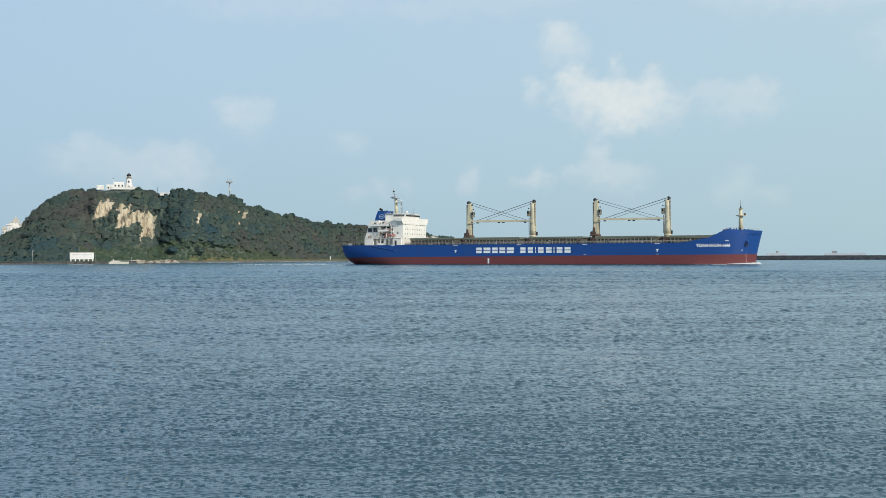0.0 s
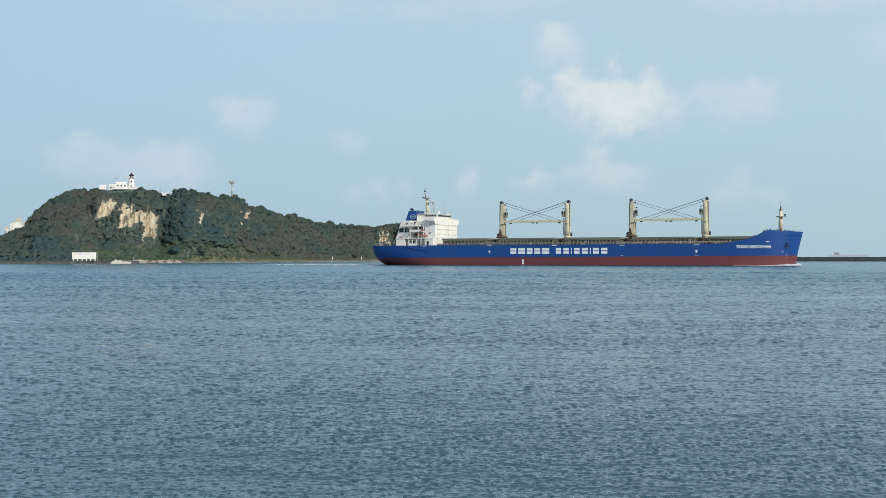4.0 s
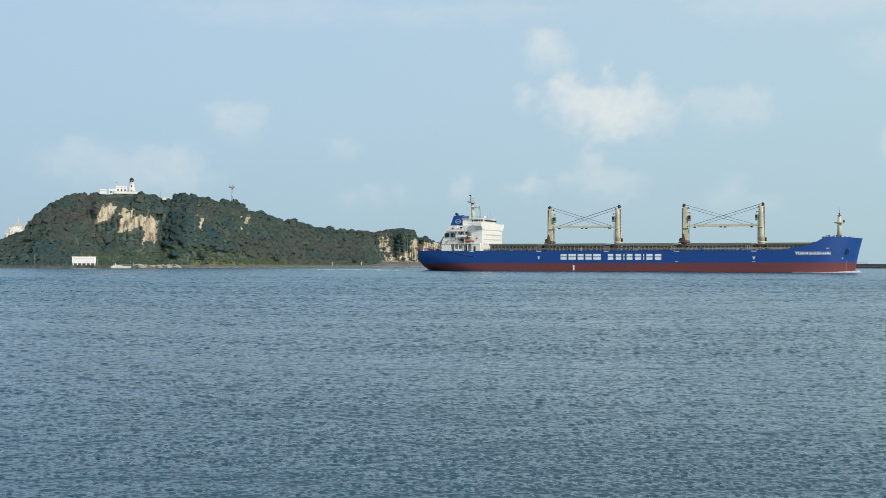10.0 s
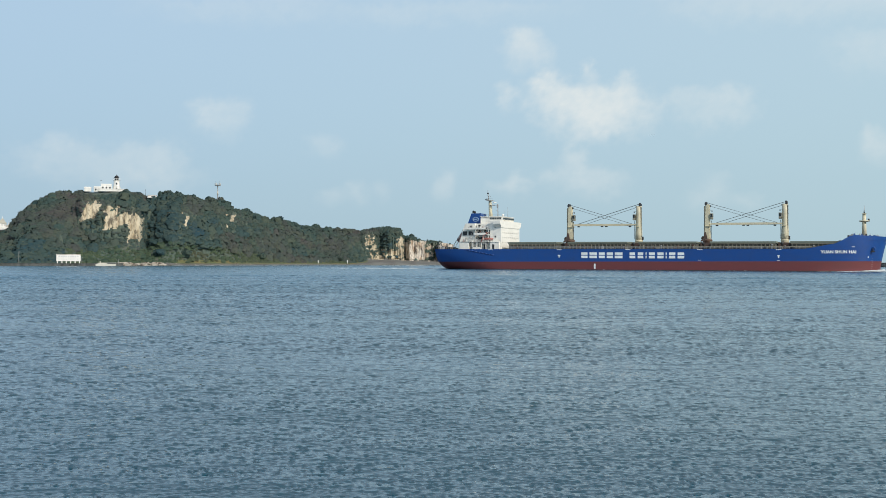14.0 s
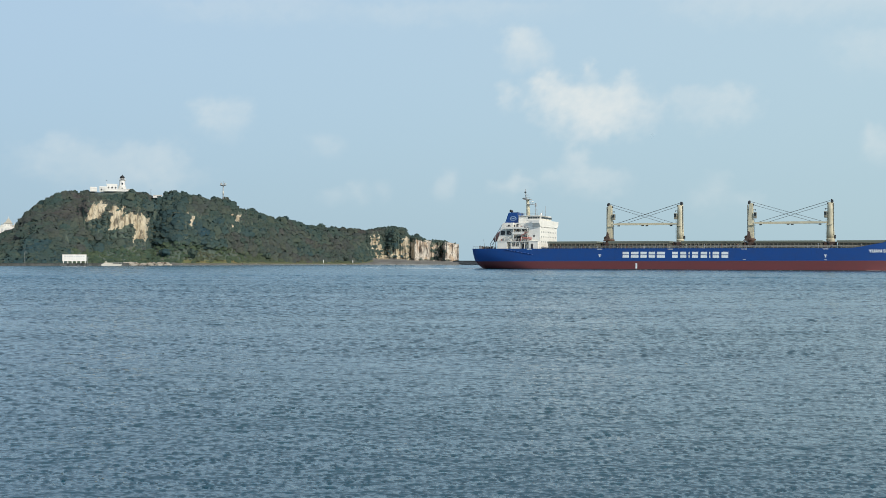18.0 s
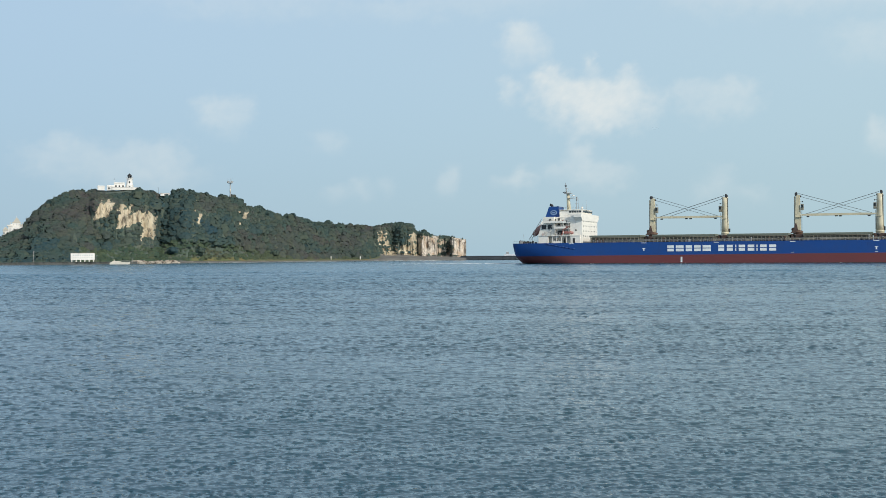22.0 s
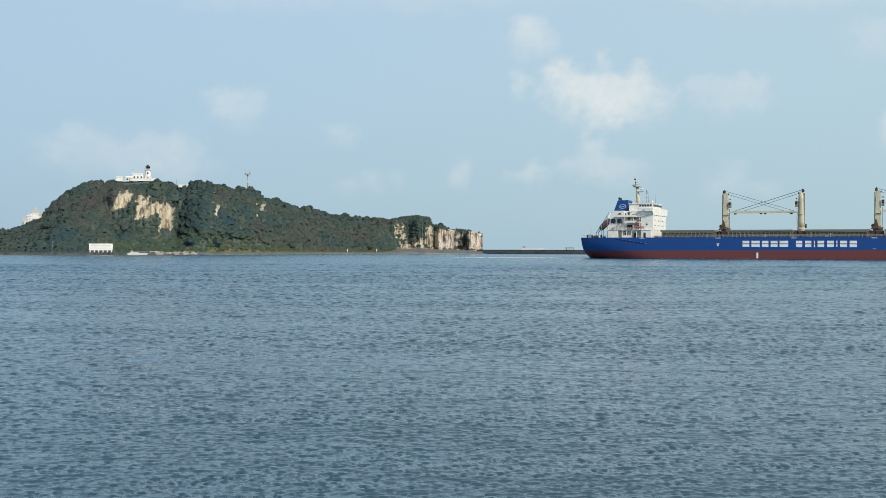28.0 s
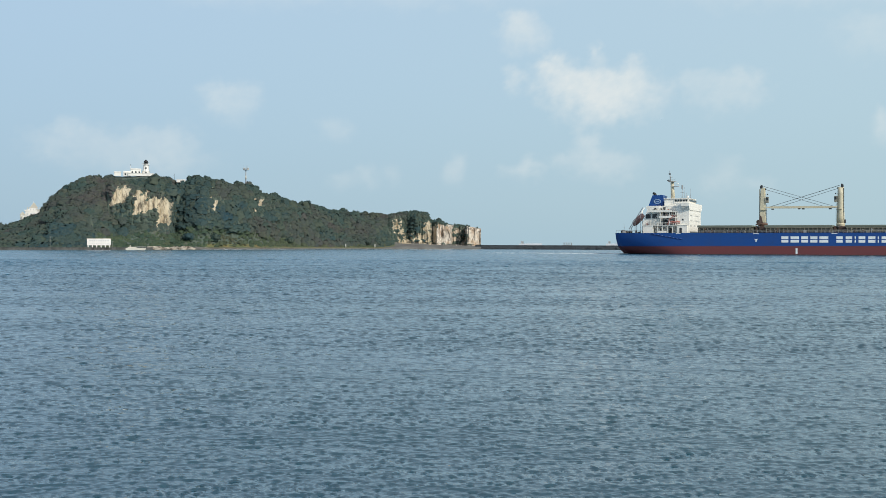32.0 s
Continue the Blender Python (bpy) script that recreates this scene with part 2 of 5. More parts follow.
def add_prism(bm, outline, y0, y1):
    """An outline in x, z pulled from y0 to y1."""
    n = len(outline)
    a = [bm.verts.new((x, y0, z)) for x, z in outline]
    b = [bm.verts.new((x, y1, z)) for x, z in outline]
    bm.faces.new(a), bm.faces.new(b[::-1])
    for k in range(n):
        bm.faces.new((a[k], b[k], b[(k + 1) % n], a[(k + 1) % n]))
    bmesh.ops.recalc_face_normals(bm, faces=bm.faces[:])
    return bm


def prism(outline, y0, y1):
    return add_prism(bmesh.new(), outline, y0, y1)


def lathe(rings, n=24, cap=True):
    """A turned body about z from (radius, height) pairs."""
    bm = bmesh.new()
    loops = [[bm.verts.new((r * math.cos(k * math.tau / n), r * math.sin(k * math.tau / n), z)) for k in range(n)] for r, z in rings]
    for lo, hi in zip(loops, loops[1:]):
        for k in range(n):
            bm.faces.new((lo[k], lo[(k + 1) % n], hi[(k + 1) % n], hi[k])).smooth = n > 10
    if cap:
        bm.faces.new(loops[0][::-1]), bm.faces.new(loops[-1])
    return bm


def moved(bm, m):
    bmesh.ops.transform(bm, matrix=m, verts=bm.verts[:])
    return bm


def mesh_from(name, verts, quads, material, smooth=False, extra=(), index=None):
    """A mesh object from arrays."""
    me = bpy.data.meshes.new(name)
    me.vertices.add(len(verts))
    me.vertices.foreach_set("co", np.asarray(verts, np.float32).ravel())
    q = np.asarray(quads, np.int32)
    k = q.shape[1]
    me.loops.add(q.size)
    me.loops.foreach_set("vertex_index", q.ravel())
    me.polygons.add(len(q))
    me.polygons.foreach_set("loop_start", np.arange(0, q.size, k, dtype=np.int32))
    for m in (material, *extra):
        me.materials.append(m)
    if index is not None:
        me.polygons.foreach_set("material_index", np.asarray(index, np.int32))
    me.update(calc_edges=True)
    if smooth:
        me.polygons.foreach_set("use_smooth", np.ones(len(q), bool))
    return new(name, me)


def thing(name, m, label, category, group=""):
    ob = new(name)
    ob.matrix_basis = m
    ob.empty_display_size = 0.5
    return tagged(ob, label, category, group)


# ---- the sea ----


def build_sea():
    rng = np.random.default_rng(5)
    fine = np.radians(np.linspace(-23.8, 23.8, 590))
    coarse = np.radians(np.linspace(23.9, 336.1, 32))[1:-1]
    ang = np.concatenate([fine, coarse])
    r = [14.0]
    for limit, ratio in ((30, 1.0019), (246, 1.0027), (430, 1.0045), (4900, 1.06)):
        while r[-1] < limit:
            r.append(r[-1] * ratio)
    r = np.array([0.02, 2.0, 5.0, 9.0, 12.0] + r)
    rr, aa = np.meshgrid(r, ang, indexing="ij")
    x0, y0 = rr * np.sin(aa), rr * np.cos(aa)
    z, sx, sy = np.zeros_like(x0), np.zeros_like(x0), np.zeros_like(x0)
    wind = radians(277)
    step = rr * np.interp(rr, [22, 40, 246, 300], [0.0019, 0.0027, 0.0027, 0.0045])
    step[rr > 430] = 60
    count = 110
    lam_lo, lam_hi = 0.07, 7.0
    octaves = math.log2(lam_hi / lam_lo)
    # sheltered close to the quay, a longer chop out in the channel
    peak = np.clip(0.0052 * rr, 0.11, 1.0)
    for k in range(count):
        lam = lam_lo * (lam_hi / lam_lo) ** ((k + rng.random()) / count)
        th = wind + rng.normal(0, 0.7)
        kx, ky = math.cos(th), math.sin(th)
        # steepness falls off on both sides of the prevailing length
        off = np.log2(lam / peak)
        steep = 0.245 * np.where(off < 0, np.exp(-0.35 * off * off), np.exp(-1.0 * np.abs(off)))
        amp = steep * math.sqrt(octaves / count) * math.sqrt(2) * lam / math.tau
        fade = amp * np.exp(-(1.3 * step / lam) ** 2)
        # each train comes in groups, with calmer water between
        group = 1 + 0.8 * np.sin((ky * x0 - kx * y0) * 1.3 / (0.3 + lam) + 1.7 * k) * np.sin((kx * x0 + ky * y0) * 0.9 / (0.3 + lam) + 2.3 * k)
        fade = fade * group
        ph = math.tau / lam * (kx * x0 + ky * y0) + rng.random() * math.tau + 0.6 * np.sin(x0 * 0.31 + y0 * 0.23 + k)
        z += fade * np.sin(ph)
        c = fade * np.cos(ph)
        sx += kx * c
        sy += ky * c
    # crests lean downwind: short steep fronts, long gentle backs
    x, y = x0 + 0.2 * sx + 1.7 * math.cos(wind) * z, y0 + 0.2 * sy + 1.7 * math.sin(wind) * z
    # gusts: patches of rougher and calmer water
    gust = 1 + 0.22 * np.sin(x * 0.05 + 1.3 * np.sin(y * 0.031)) * np.sin(y * 0.042 + 0.9 * np.sin(x * 0.023))
    gust += 0.38 * np.sin(y * 0.33 + 2.2 * np.sin(x * 0.047 + y * 0.02)) * np.sin(x * 0.09 + 1.7 * np.sin(y * 0.11))
    z *= gust
    # old wake lines of a passing boat
    for wx0, wy0, half, slope, amp in ((30, 226, 22, -0.02, 0.24), (66, 224, 24, 0.01, 0.26), (100, 221, 26, -0.03, 0.24), (-4, 238, 20, 0.02, 0.18), (-60, 240, 30, 0.03, 0.2), (-95, 232, 24, -0.02, 0.18)):
        along = np.clip(1 - ((x - wx0) / half) ** 2, 0, 1)
        d = (y - wy0 - slope * (x - wx0) - 0.5 * np.sin(x * 0.21)) / 0.65
        z += amp * along * np.exp(-d * d)
    z[rr > 430] = 0
    n, m = x.shape
    verts = np.stack([x, y, z], -1).reshape(-1, 3)
    i, j = np.meshgrid(np.arange(n - 1), np.arange(m), indexing="ij")
    j2 = (j + 1) % m
    quads = np.stack([i * m + j, i * m + j2, (i + 1) * m + j2, (i + 1) * m + j], -1).reshape(-1, 4)[:, ::-1]
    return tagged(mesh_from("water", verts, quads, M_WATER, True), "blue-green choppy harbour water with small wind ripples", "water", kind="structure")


sea = build_sea()

# ---- the headland ----
# azimuth in degrees from straight ahead, elevation of the tree line above the eye
CREST = ((-40, 0.3), (-30, 0.5), (-24, 0.62), (-23.4, 0.77), (-22.4, 1.15), (-21.2, 1.72), (-21.05, 2.1), (-20.4, 2.85), (-19.4, 3.4), (-18.9, 3.5),
         (-17.5, 3.46), (-15.6, 3.55), (-15.2, 3.48), (-14.9, 3.3), (-14.35, 3.3), (-14.1, 3.55), (-13.6, 3.57), (-12.7, 3.36), (-12.0, 3.26), (-11.0, 3.25),
         (-10.4, 2.82), (-9.7, 2.74), (-8.8, 2.35), (-7.7, 2.2), (-7.1, 1.98), (-5.8, 1.82), (-4.4, 1.73), (-3.3, 1.68), (-2.4, 1.75), (-1.75, 1.66),
         (-1.5, 1.36), (-1.0, 1.36), (-0.75, 1.15), (0.3, 1.05), (1.2, 0.9))
CREST_AZ, CREST_EL = np.array(CREST).T
END_AZ = 1.2


def shore_r(az):
    return np.interp(az, [-40, -24, -18, -11, -5, -1, 3], [540, 585, 606, 676, 775, 815, 832])


def crest_r(az):
    return np.interp(az, [-40, -24, -20, -16, -12, -9, -5, -2, 3], [700, 705, 716, 716, 745, 790, 862, 884, 884])


PROFILE_V = np.array([0.0, 0.04, 0.10, 0.16, 0.26, 0.38, 0.46, 0.58, 0.68, 0.78, 0.9, 1.0])


def profile(az, v):
    """Distance and height of the ground at an azimuth (degrees) and a place v from the shore (0) over the crest (0.78) down the back (1)."""
    az, v = np.asarray(az, float), np.asarray(v, float)
    r0, rc = shore_r(az), crest_r(az)
    canopy = np.interp(az, [-18.3, -18.0, -15.9, -15.6, -3.8, -3.4, -1.0, -0.8], [2.6, 0.5, 0.5, 2.6, 2.6, 1.2, 1.2, 0.3])
    zc = EYE_Z + rc * np.tan(np.radians(np.interp(az, CREST_AZ, CREST_EL))) - canopy
    # shapes: share of the way to the crest, share of the height
    slope_q = [-0.08, 0.03, 0.13, 0.20, 0.34, 0.48, 0.56, 0.70, 0.83, 1.0, 1.6, 2.2]
    slope_h = [-0.05, 0.018, 0.034, 0.055, 0.24, 0.47, 0.60, 0.80, 0.93, 1.0, 0.7, -0.05]
    cliff_q = [-0.08, 0.03, 0.13, 0.20, 0.33, 0.42, 0.46, 0.50, 0.60, 1.0, 1.6, 2.2]
    cliff_h = [-0.05, 0.018, 0.03, 0.05, 0.17, 0.31, 0.50, 0.76, 0.86, 1.0, 0.7, -0.05]
    wall_q = [-0.06, 0.05, 0.22, 0.55, 0.66, 0.70, 0.72, 0.74, 0.77, 1.0, 1.5, 2.0]
    wall_h = [-0.05, 0.06, 0.10, 0.14, 0.17, 0.30, 0.55, 0.78, 0.94, 1.0, 0.7, -0.05]
    wc = np.interp(az, [-18.6, -18.0, -15.0, -14.6], [0, 1, 1, 0])
    ww = np.interp(az, [-4.2, -3.3, 3], [0, 1, 1])
    out = []
    for s, c, w in ((slope_q, cliff_q, wall_q), (slope_h, cliff_h, wall_h)):
        a, b, d = (np.interp(v, PROFILE_V, k) for k in (s, c, w))
        out.append(a * (1 - wc - ww) + b * wc + d * ww)
    q, h = out
    return r0 + q * (rc - r0), zc * h


def rock_mask(az, el):
    """True where bare limestone shows on the headland."""
    wob = np.array([noise.fractal(Vector((a * 4.1, e * 5.3, 1.7)), 0.7, 2.0, 4) for a, e in zip(az, el)])
    a, e = az + 0.16 * wob, el + 0.22 * wob

    def inside(a0, a1, e0, e1, lean=0.0):
        aa = a - lean * (e - (e0 + e1) / 2)
        return (aa > a0) & (aa < a1) & (e > e0) & (e < e1)
    m = inside(-18.0, -17.25, 2.0, 2.85, 0.4)
    m |= inside(-16.95, -16.27, 1.6, 2.65) | inside(-16.3, -15.08, 1.72, 2.36) | inside(-15.75, -15.1, 1.0, 1.9, 0.06)
    a, e = az + 0.05 * wob, el + 0.1 * wob
    m |= inside(-13.1, -12.98, 2.8, 2.98) | inside(-13.18, -13.07, 2.26, 2.5, 0.2) | inside(-12.95, -12.77, 1.75, 2.3, 0.3)
    m |= inside(-10.88, -10.74, 1.68, 2.4) | inside(-10.62, -10.4, 1.98, 2.35, 0.3)
    a, e = az + 0.16 * wob, el + 0.22 * wob
    patch = wob > -0.12
    m |= inside(-3.42, -2.92, 0.1, 1.40, -0.2) & patch
    m |= inside(-2.95, -1.5, 0.02, 0.62, 0.1) & patch | inside(-1.84, -1.5, 0.05, 1.2)
    m |= inside(-1.42, -0.36, 0.0, 1.04) | inside(0.42, 1.4, 0.0, 1.0) | inside(-0.36, 0.42, 0.0, 0.9) & (wob > 0.0)
    return m


def bumps(az, r, z):
    """Gullies and buttresses: how far the ground stands out towards the sea."""
    return np.array([1.8 * noise.fractal(Vector((a * 0.9, c * 0.02, b * 0.03)), 0.8, 2.0, 4) + 0.9 * noise.noise(Vector((a * 4.0, c * 0.05, 0.3))) + 0.5 * noise.noise(Vector((a * 9.0, c * 0.12, 4.3))) for a, b, c in zip(az, r, z)])


def ground_points(az, v):
    r, z = profile(az, v)
    d = bumps(az, r, z) * np.interp(v, [0.05, 0.25, 0.7, 0.8], [0, 1, 1, 0.3])
    d = d * np.where(az > -4, 2.4, 1.6)
    rib = np.array([noise.noise(Vector((a * 13.0, c * 0.06, 9.1))) for a, c in zip(az, z)])
    d = d + np.where(az > -3.5, 2.0, 1.5) * rib * np.interp(v, [0.28, 0.34, 0.72, 0.78], [0, 1, 1, 0.3])
    # ribs and gullies of the headland
    d = d + 1.35 * np.interp(v, [0.1, 0.3, 0.74, 0.8], [0, 1, 0.8, 0.2]) * np.interp(
        az, [-24, -21, -19, -18, -16.9, -15.2, -14.9, -13.5, -12.6, -11, -10.3, -9.6, -8, -6.5, -5, -4, -3.2, -2.8, -2.4, -1.6, -1.4, -1.15, -0.42, -0.34, 0.36, 0.44, 1.2],
        [0, 5, 3, -2, 2, 7, -8, 11, 12, 10, 6, -8, -2, -5, 0, -2, 3, -2, 4, 7, -4, 5, 4, -7, -7, 6, 4])
    rr = r - d
    return np.stack([rr * np.sin(np.radians(az)), rr * np.cos(np.radians(az)), z], -1), rr, z


def build_headland():
    az = np.concatenate([np.linspace(-40, -25, 40)[:-1], np.linspace(-25, -3.6, 520)[:-1], np.linspace(-3.6, END_AZ, 230)])
    v = np.concatenate([np.linspace(0, 0.26, 22)[:-1], np.linspace(0.26, 0.8, 84)[:-1], np.linspace(0.8, 1, 8)])
    A, V = np.meshgrid(az, v, indexing="ij")
    P, R, Z = ground_points(A.ravel(), V.ravel())
    n, m = A.shape
    # the seaward end drops sheer: fold the last column back to a wall
    i, j = np.meshgrid(np.arange(n - 1), np.arange(m - 1), indexing="ij")
    quads = np.stack([i * m + j, i * m + j + 1, (i + 1) * m + j + 1, (i + 1) * m + j], -1).reshape(-1, 4)[:, ::-1]
    c = P[quads].mean(1)
    caz = np.degrees(np.arctan2(c[:, 0], c[:, 1]))
    cr = np.hypot(c[:, 0], c[:, 1])
    cel = np.degrees(np.arctan2(c[:, 2] - EYE_Z, cr))
    cv = V.ravel()[quads].mean(1)
    rock = rock_mask(caz, cel) & (cv > 0.17) & (cv < 0.8)
    idx = np.zeros(len(quads), int)
    idx[cv < np.interp(caz, [-14, -13], [0.09, 0.17])] = 2
    idx[(caz > -13.5) & (caz < -3.4) & (cv > 0.07) & (cv < 0.17)] = 3
    idx[(caz > -3.4) & (cv < 0.27)] = 2
    idx[rock] = np.where(caz[rock] > -1.45, 4, 1)
    # sheer end wall
    last = P[(n - 1) * m:]
    base = last.copy()
    base[:, 2] = -3
    k = len(P)
    P = np.concatenate([P, base])
    e = np.stack([(n - 1) * m + np.arange(m - 1), k + np.arange(m - 1), k + np.arange(1, m), (n - 1) * m + np.arange(1, m)], -1)[:, ::-1]
    quads = np.concatenate([quads, e])
    idx = np.concatenate([idx, np.full(len(e), 4)])
    ob = mesh_from("ground", P, quads, M_SOIL, False, (M_ROCK, M_BEACH, M_GRASS, M_ROCKRED), idx)
    return tagged(ob, "rocky limestone headland with bare cliffs, scrub soil and a dark beach", "headland", kind="structure")


headland = build_headland()

# ---- woods: crowns of many small leaf sprays ----


def ball():
    """A unit ball of 80 triangles as arrays."""
    bm = bmesh.new()
    bmesh.ops.create_icosphere(bm, subdivisions=2, radius=1)
    v = np.array([x.co[:] for x in bm.verts])
    f = np.array([[x.index for x in y.verts] for y in bm.faces])
    bm.free()
    return v, f


BALL_V, BALL_F = ball()


def crown(rng, n, leaf, squash=0.8):
    """A lumpy foliage body with n ragged leaf sprays standing out of it, radius about 1: vertices and triangles."""
    lobes = rng.normal(size=(7, 3))
    lobes /= np.linalg.norm(lobes, axis=1)[:, None]

    def lump(d):
        return 0.62 + 0.40 * np.clip((d @ lobes.T).max(1), 0, 1) ** 3
    core = BALL_V * (lump(BALL_V) * (0.76 + 0.46 * rng.random(len(BALL_V))))[:, None]
    d = rng.normal(size=(n, 3))
    d /= np.linalg.norm(d, axis=1)[:, None]
    d[:, 2] = np.where(d[:, 2] < -0.2, -d[:, 2], d[:, 2])
    c = d * (lump(d) * (0.9 + 0.2 * rng.random(n)))[:, None]
    up = d + 0.6 * rng.normal(size=(n, 3))
    up /= np.linalg.norm(up, axis=1)[:, None]
    t = np.cross(up, rng.normal(size=(n, 3)))
    t /= np.linalg.norm(t, axis=1)[:, None]
    b = np.cross(up, t)
    s = leaf * (0.6 + 0.8 * rng.random(n))[:, None]
    q = np.stack([c - t * s - b * s * 0.6, c + t * s * 0.8 - b * s * 0.7, c + t * s + b * s * 0.6, c - t * s * 0.7 + b * s * 0.8], 1).reshape(-1, 3)
    k = len(core) + 4 * np.arange(n)
    tris = np.concatenate([BALL_F, np.stack([k, k + 1, k + 2], -1), np.stack([k, k + 2, k + 3], -1)])
    # the body hangs down to the ground like a skirt
    low = core[:, 2] < 0
    flat = np.hypot(core[:, 0], core[:, 1]) + 1e-6
    grow = np.where(low, np.maximum(flat, 0.72 + 0.2 * rng.random(len(core))) / flat, 1.0)
    core[:, :2] *= grow[:, None]
    core[:, 2] *= np.where(low, 1.5, 1.0)
    v = np.concatenate([core, q])
    v[:, 2] *= squash
    return v, tris


def clump(rng, lobes, sprays, leaf):
    """A tree crown of several uneven lobes, radius about 1, fringed with leaf sprays: vertices and triangles."""
    vs, fs, count = [], [], 0
    for k in range(lobes):
        a = math.tau * (k + rng.random()) / max(1, lobes - 1)
        off = np.array([0, 0, 0.25]) if k == 0 else np.array([0.55 * math.cos(a), 0.55 * math.sin(a), rng.uniform(-0.3, 0.25)])
        w, f = crown(rng, sprays, leaf, 0.9)
        w = w * (0.66 if k == 0 else rng.uniform(0.48, 0.66)) * rng.uniform(0.85, 1.15, 3) + off
        vs.append(w)
        fs.append(f + count)
        count += len(w)
    return np.concatenate(vs), np.concatenate(fs)


def woods(name, spots, material, label, seed):
    """One stuff object: crowns at (point, radius, tone, height share); a minus marks one that stands free."""
    rng = np.random.default_rng(seed)
    small = [clump(rng, 2, 13, 0.25) for _ in range(12)]
    large = [clump(rng, 3, 13, 0.27) for _ in range(14)]
    vs, fs, tones, norms, count = [], [], [], [], 0
    for p, rad, tone, tall in spots:
        k, f = (large if rad > 2.1 else small)[rng.integers(12)]
        a = rng.random() * math.tau
        ca, sa = math.cos(a), math.sin(a)
        w = k * rad * (0.85 + 0.3 * rng.random(3)) * (1, 1, abs(tall))
        w = np.stack([w[:, 0] * ca - w[:, 1] * sa, w[:, 0] * sa + w[:, 1] * ca, w[:, 2]], -1)
        # on the slope the crowns close into one canopy
        if tall > 0:
            up = np.array((-0.62 * p[0], -0.62 * p[1], 0.78 * math.hypot(p[0], p[1]))) / math.hypot(p[0], p[1])
            w -= 0.66 * (w @ up)[:, None] * up
        w = w + p
        vs.append(w)
        fs.append(f + count)
        count += len(w)
        tones.append(np.full(len(w), tone))
        # leaves turn to the light: softer than the round of the crown
        out = (w - p) / rad
        face = np.array((-p[0], -p[1], 0.0)) / math.hypot(p[0], p[1]) * 0.5 + np.array((0, 0, 0.55))
        nn = 0.7 * out + 1.6 * face + 0.2 * rng.normal(size=w.shape)
        norms.append(nn / np.linalg.norm(nn, axis=1)[:, None])
    ob = mesh_from(name, np.concatenate(vs), np.concatenate(fs), material, True)
    ob.data.normals_split_custom_set_from_vertices(np.concatenate(norms))
    at = ob.data.attributes.new("tone", "FLOAT", "POINT")
    at.data.foreach_set("value", np.concatenate(tones).astype(np.float32))
    return tagged(ob, label, "woods", kind="stuff")


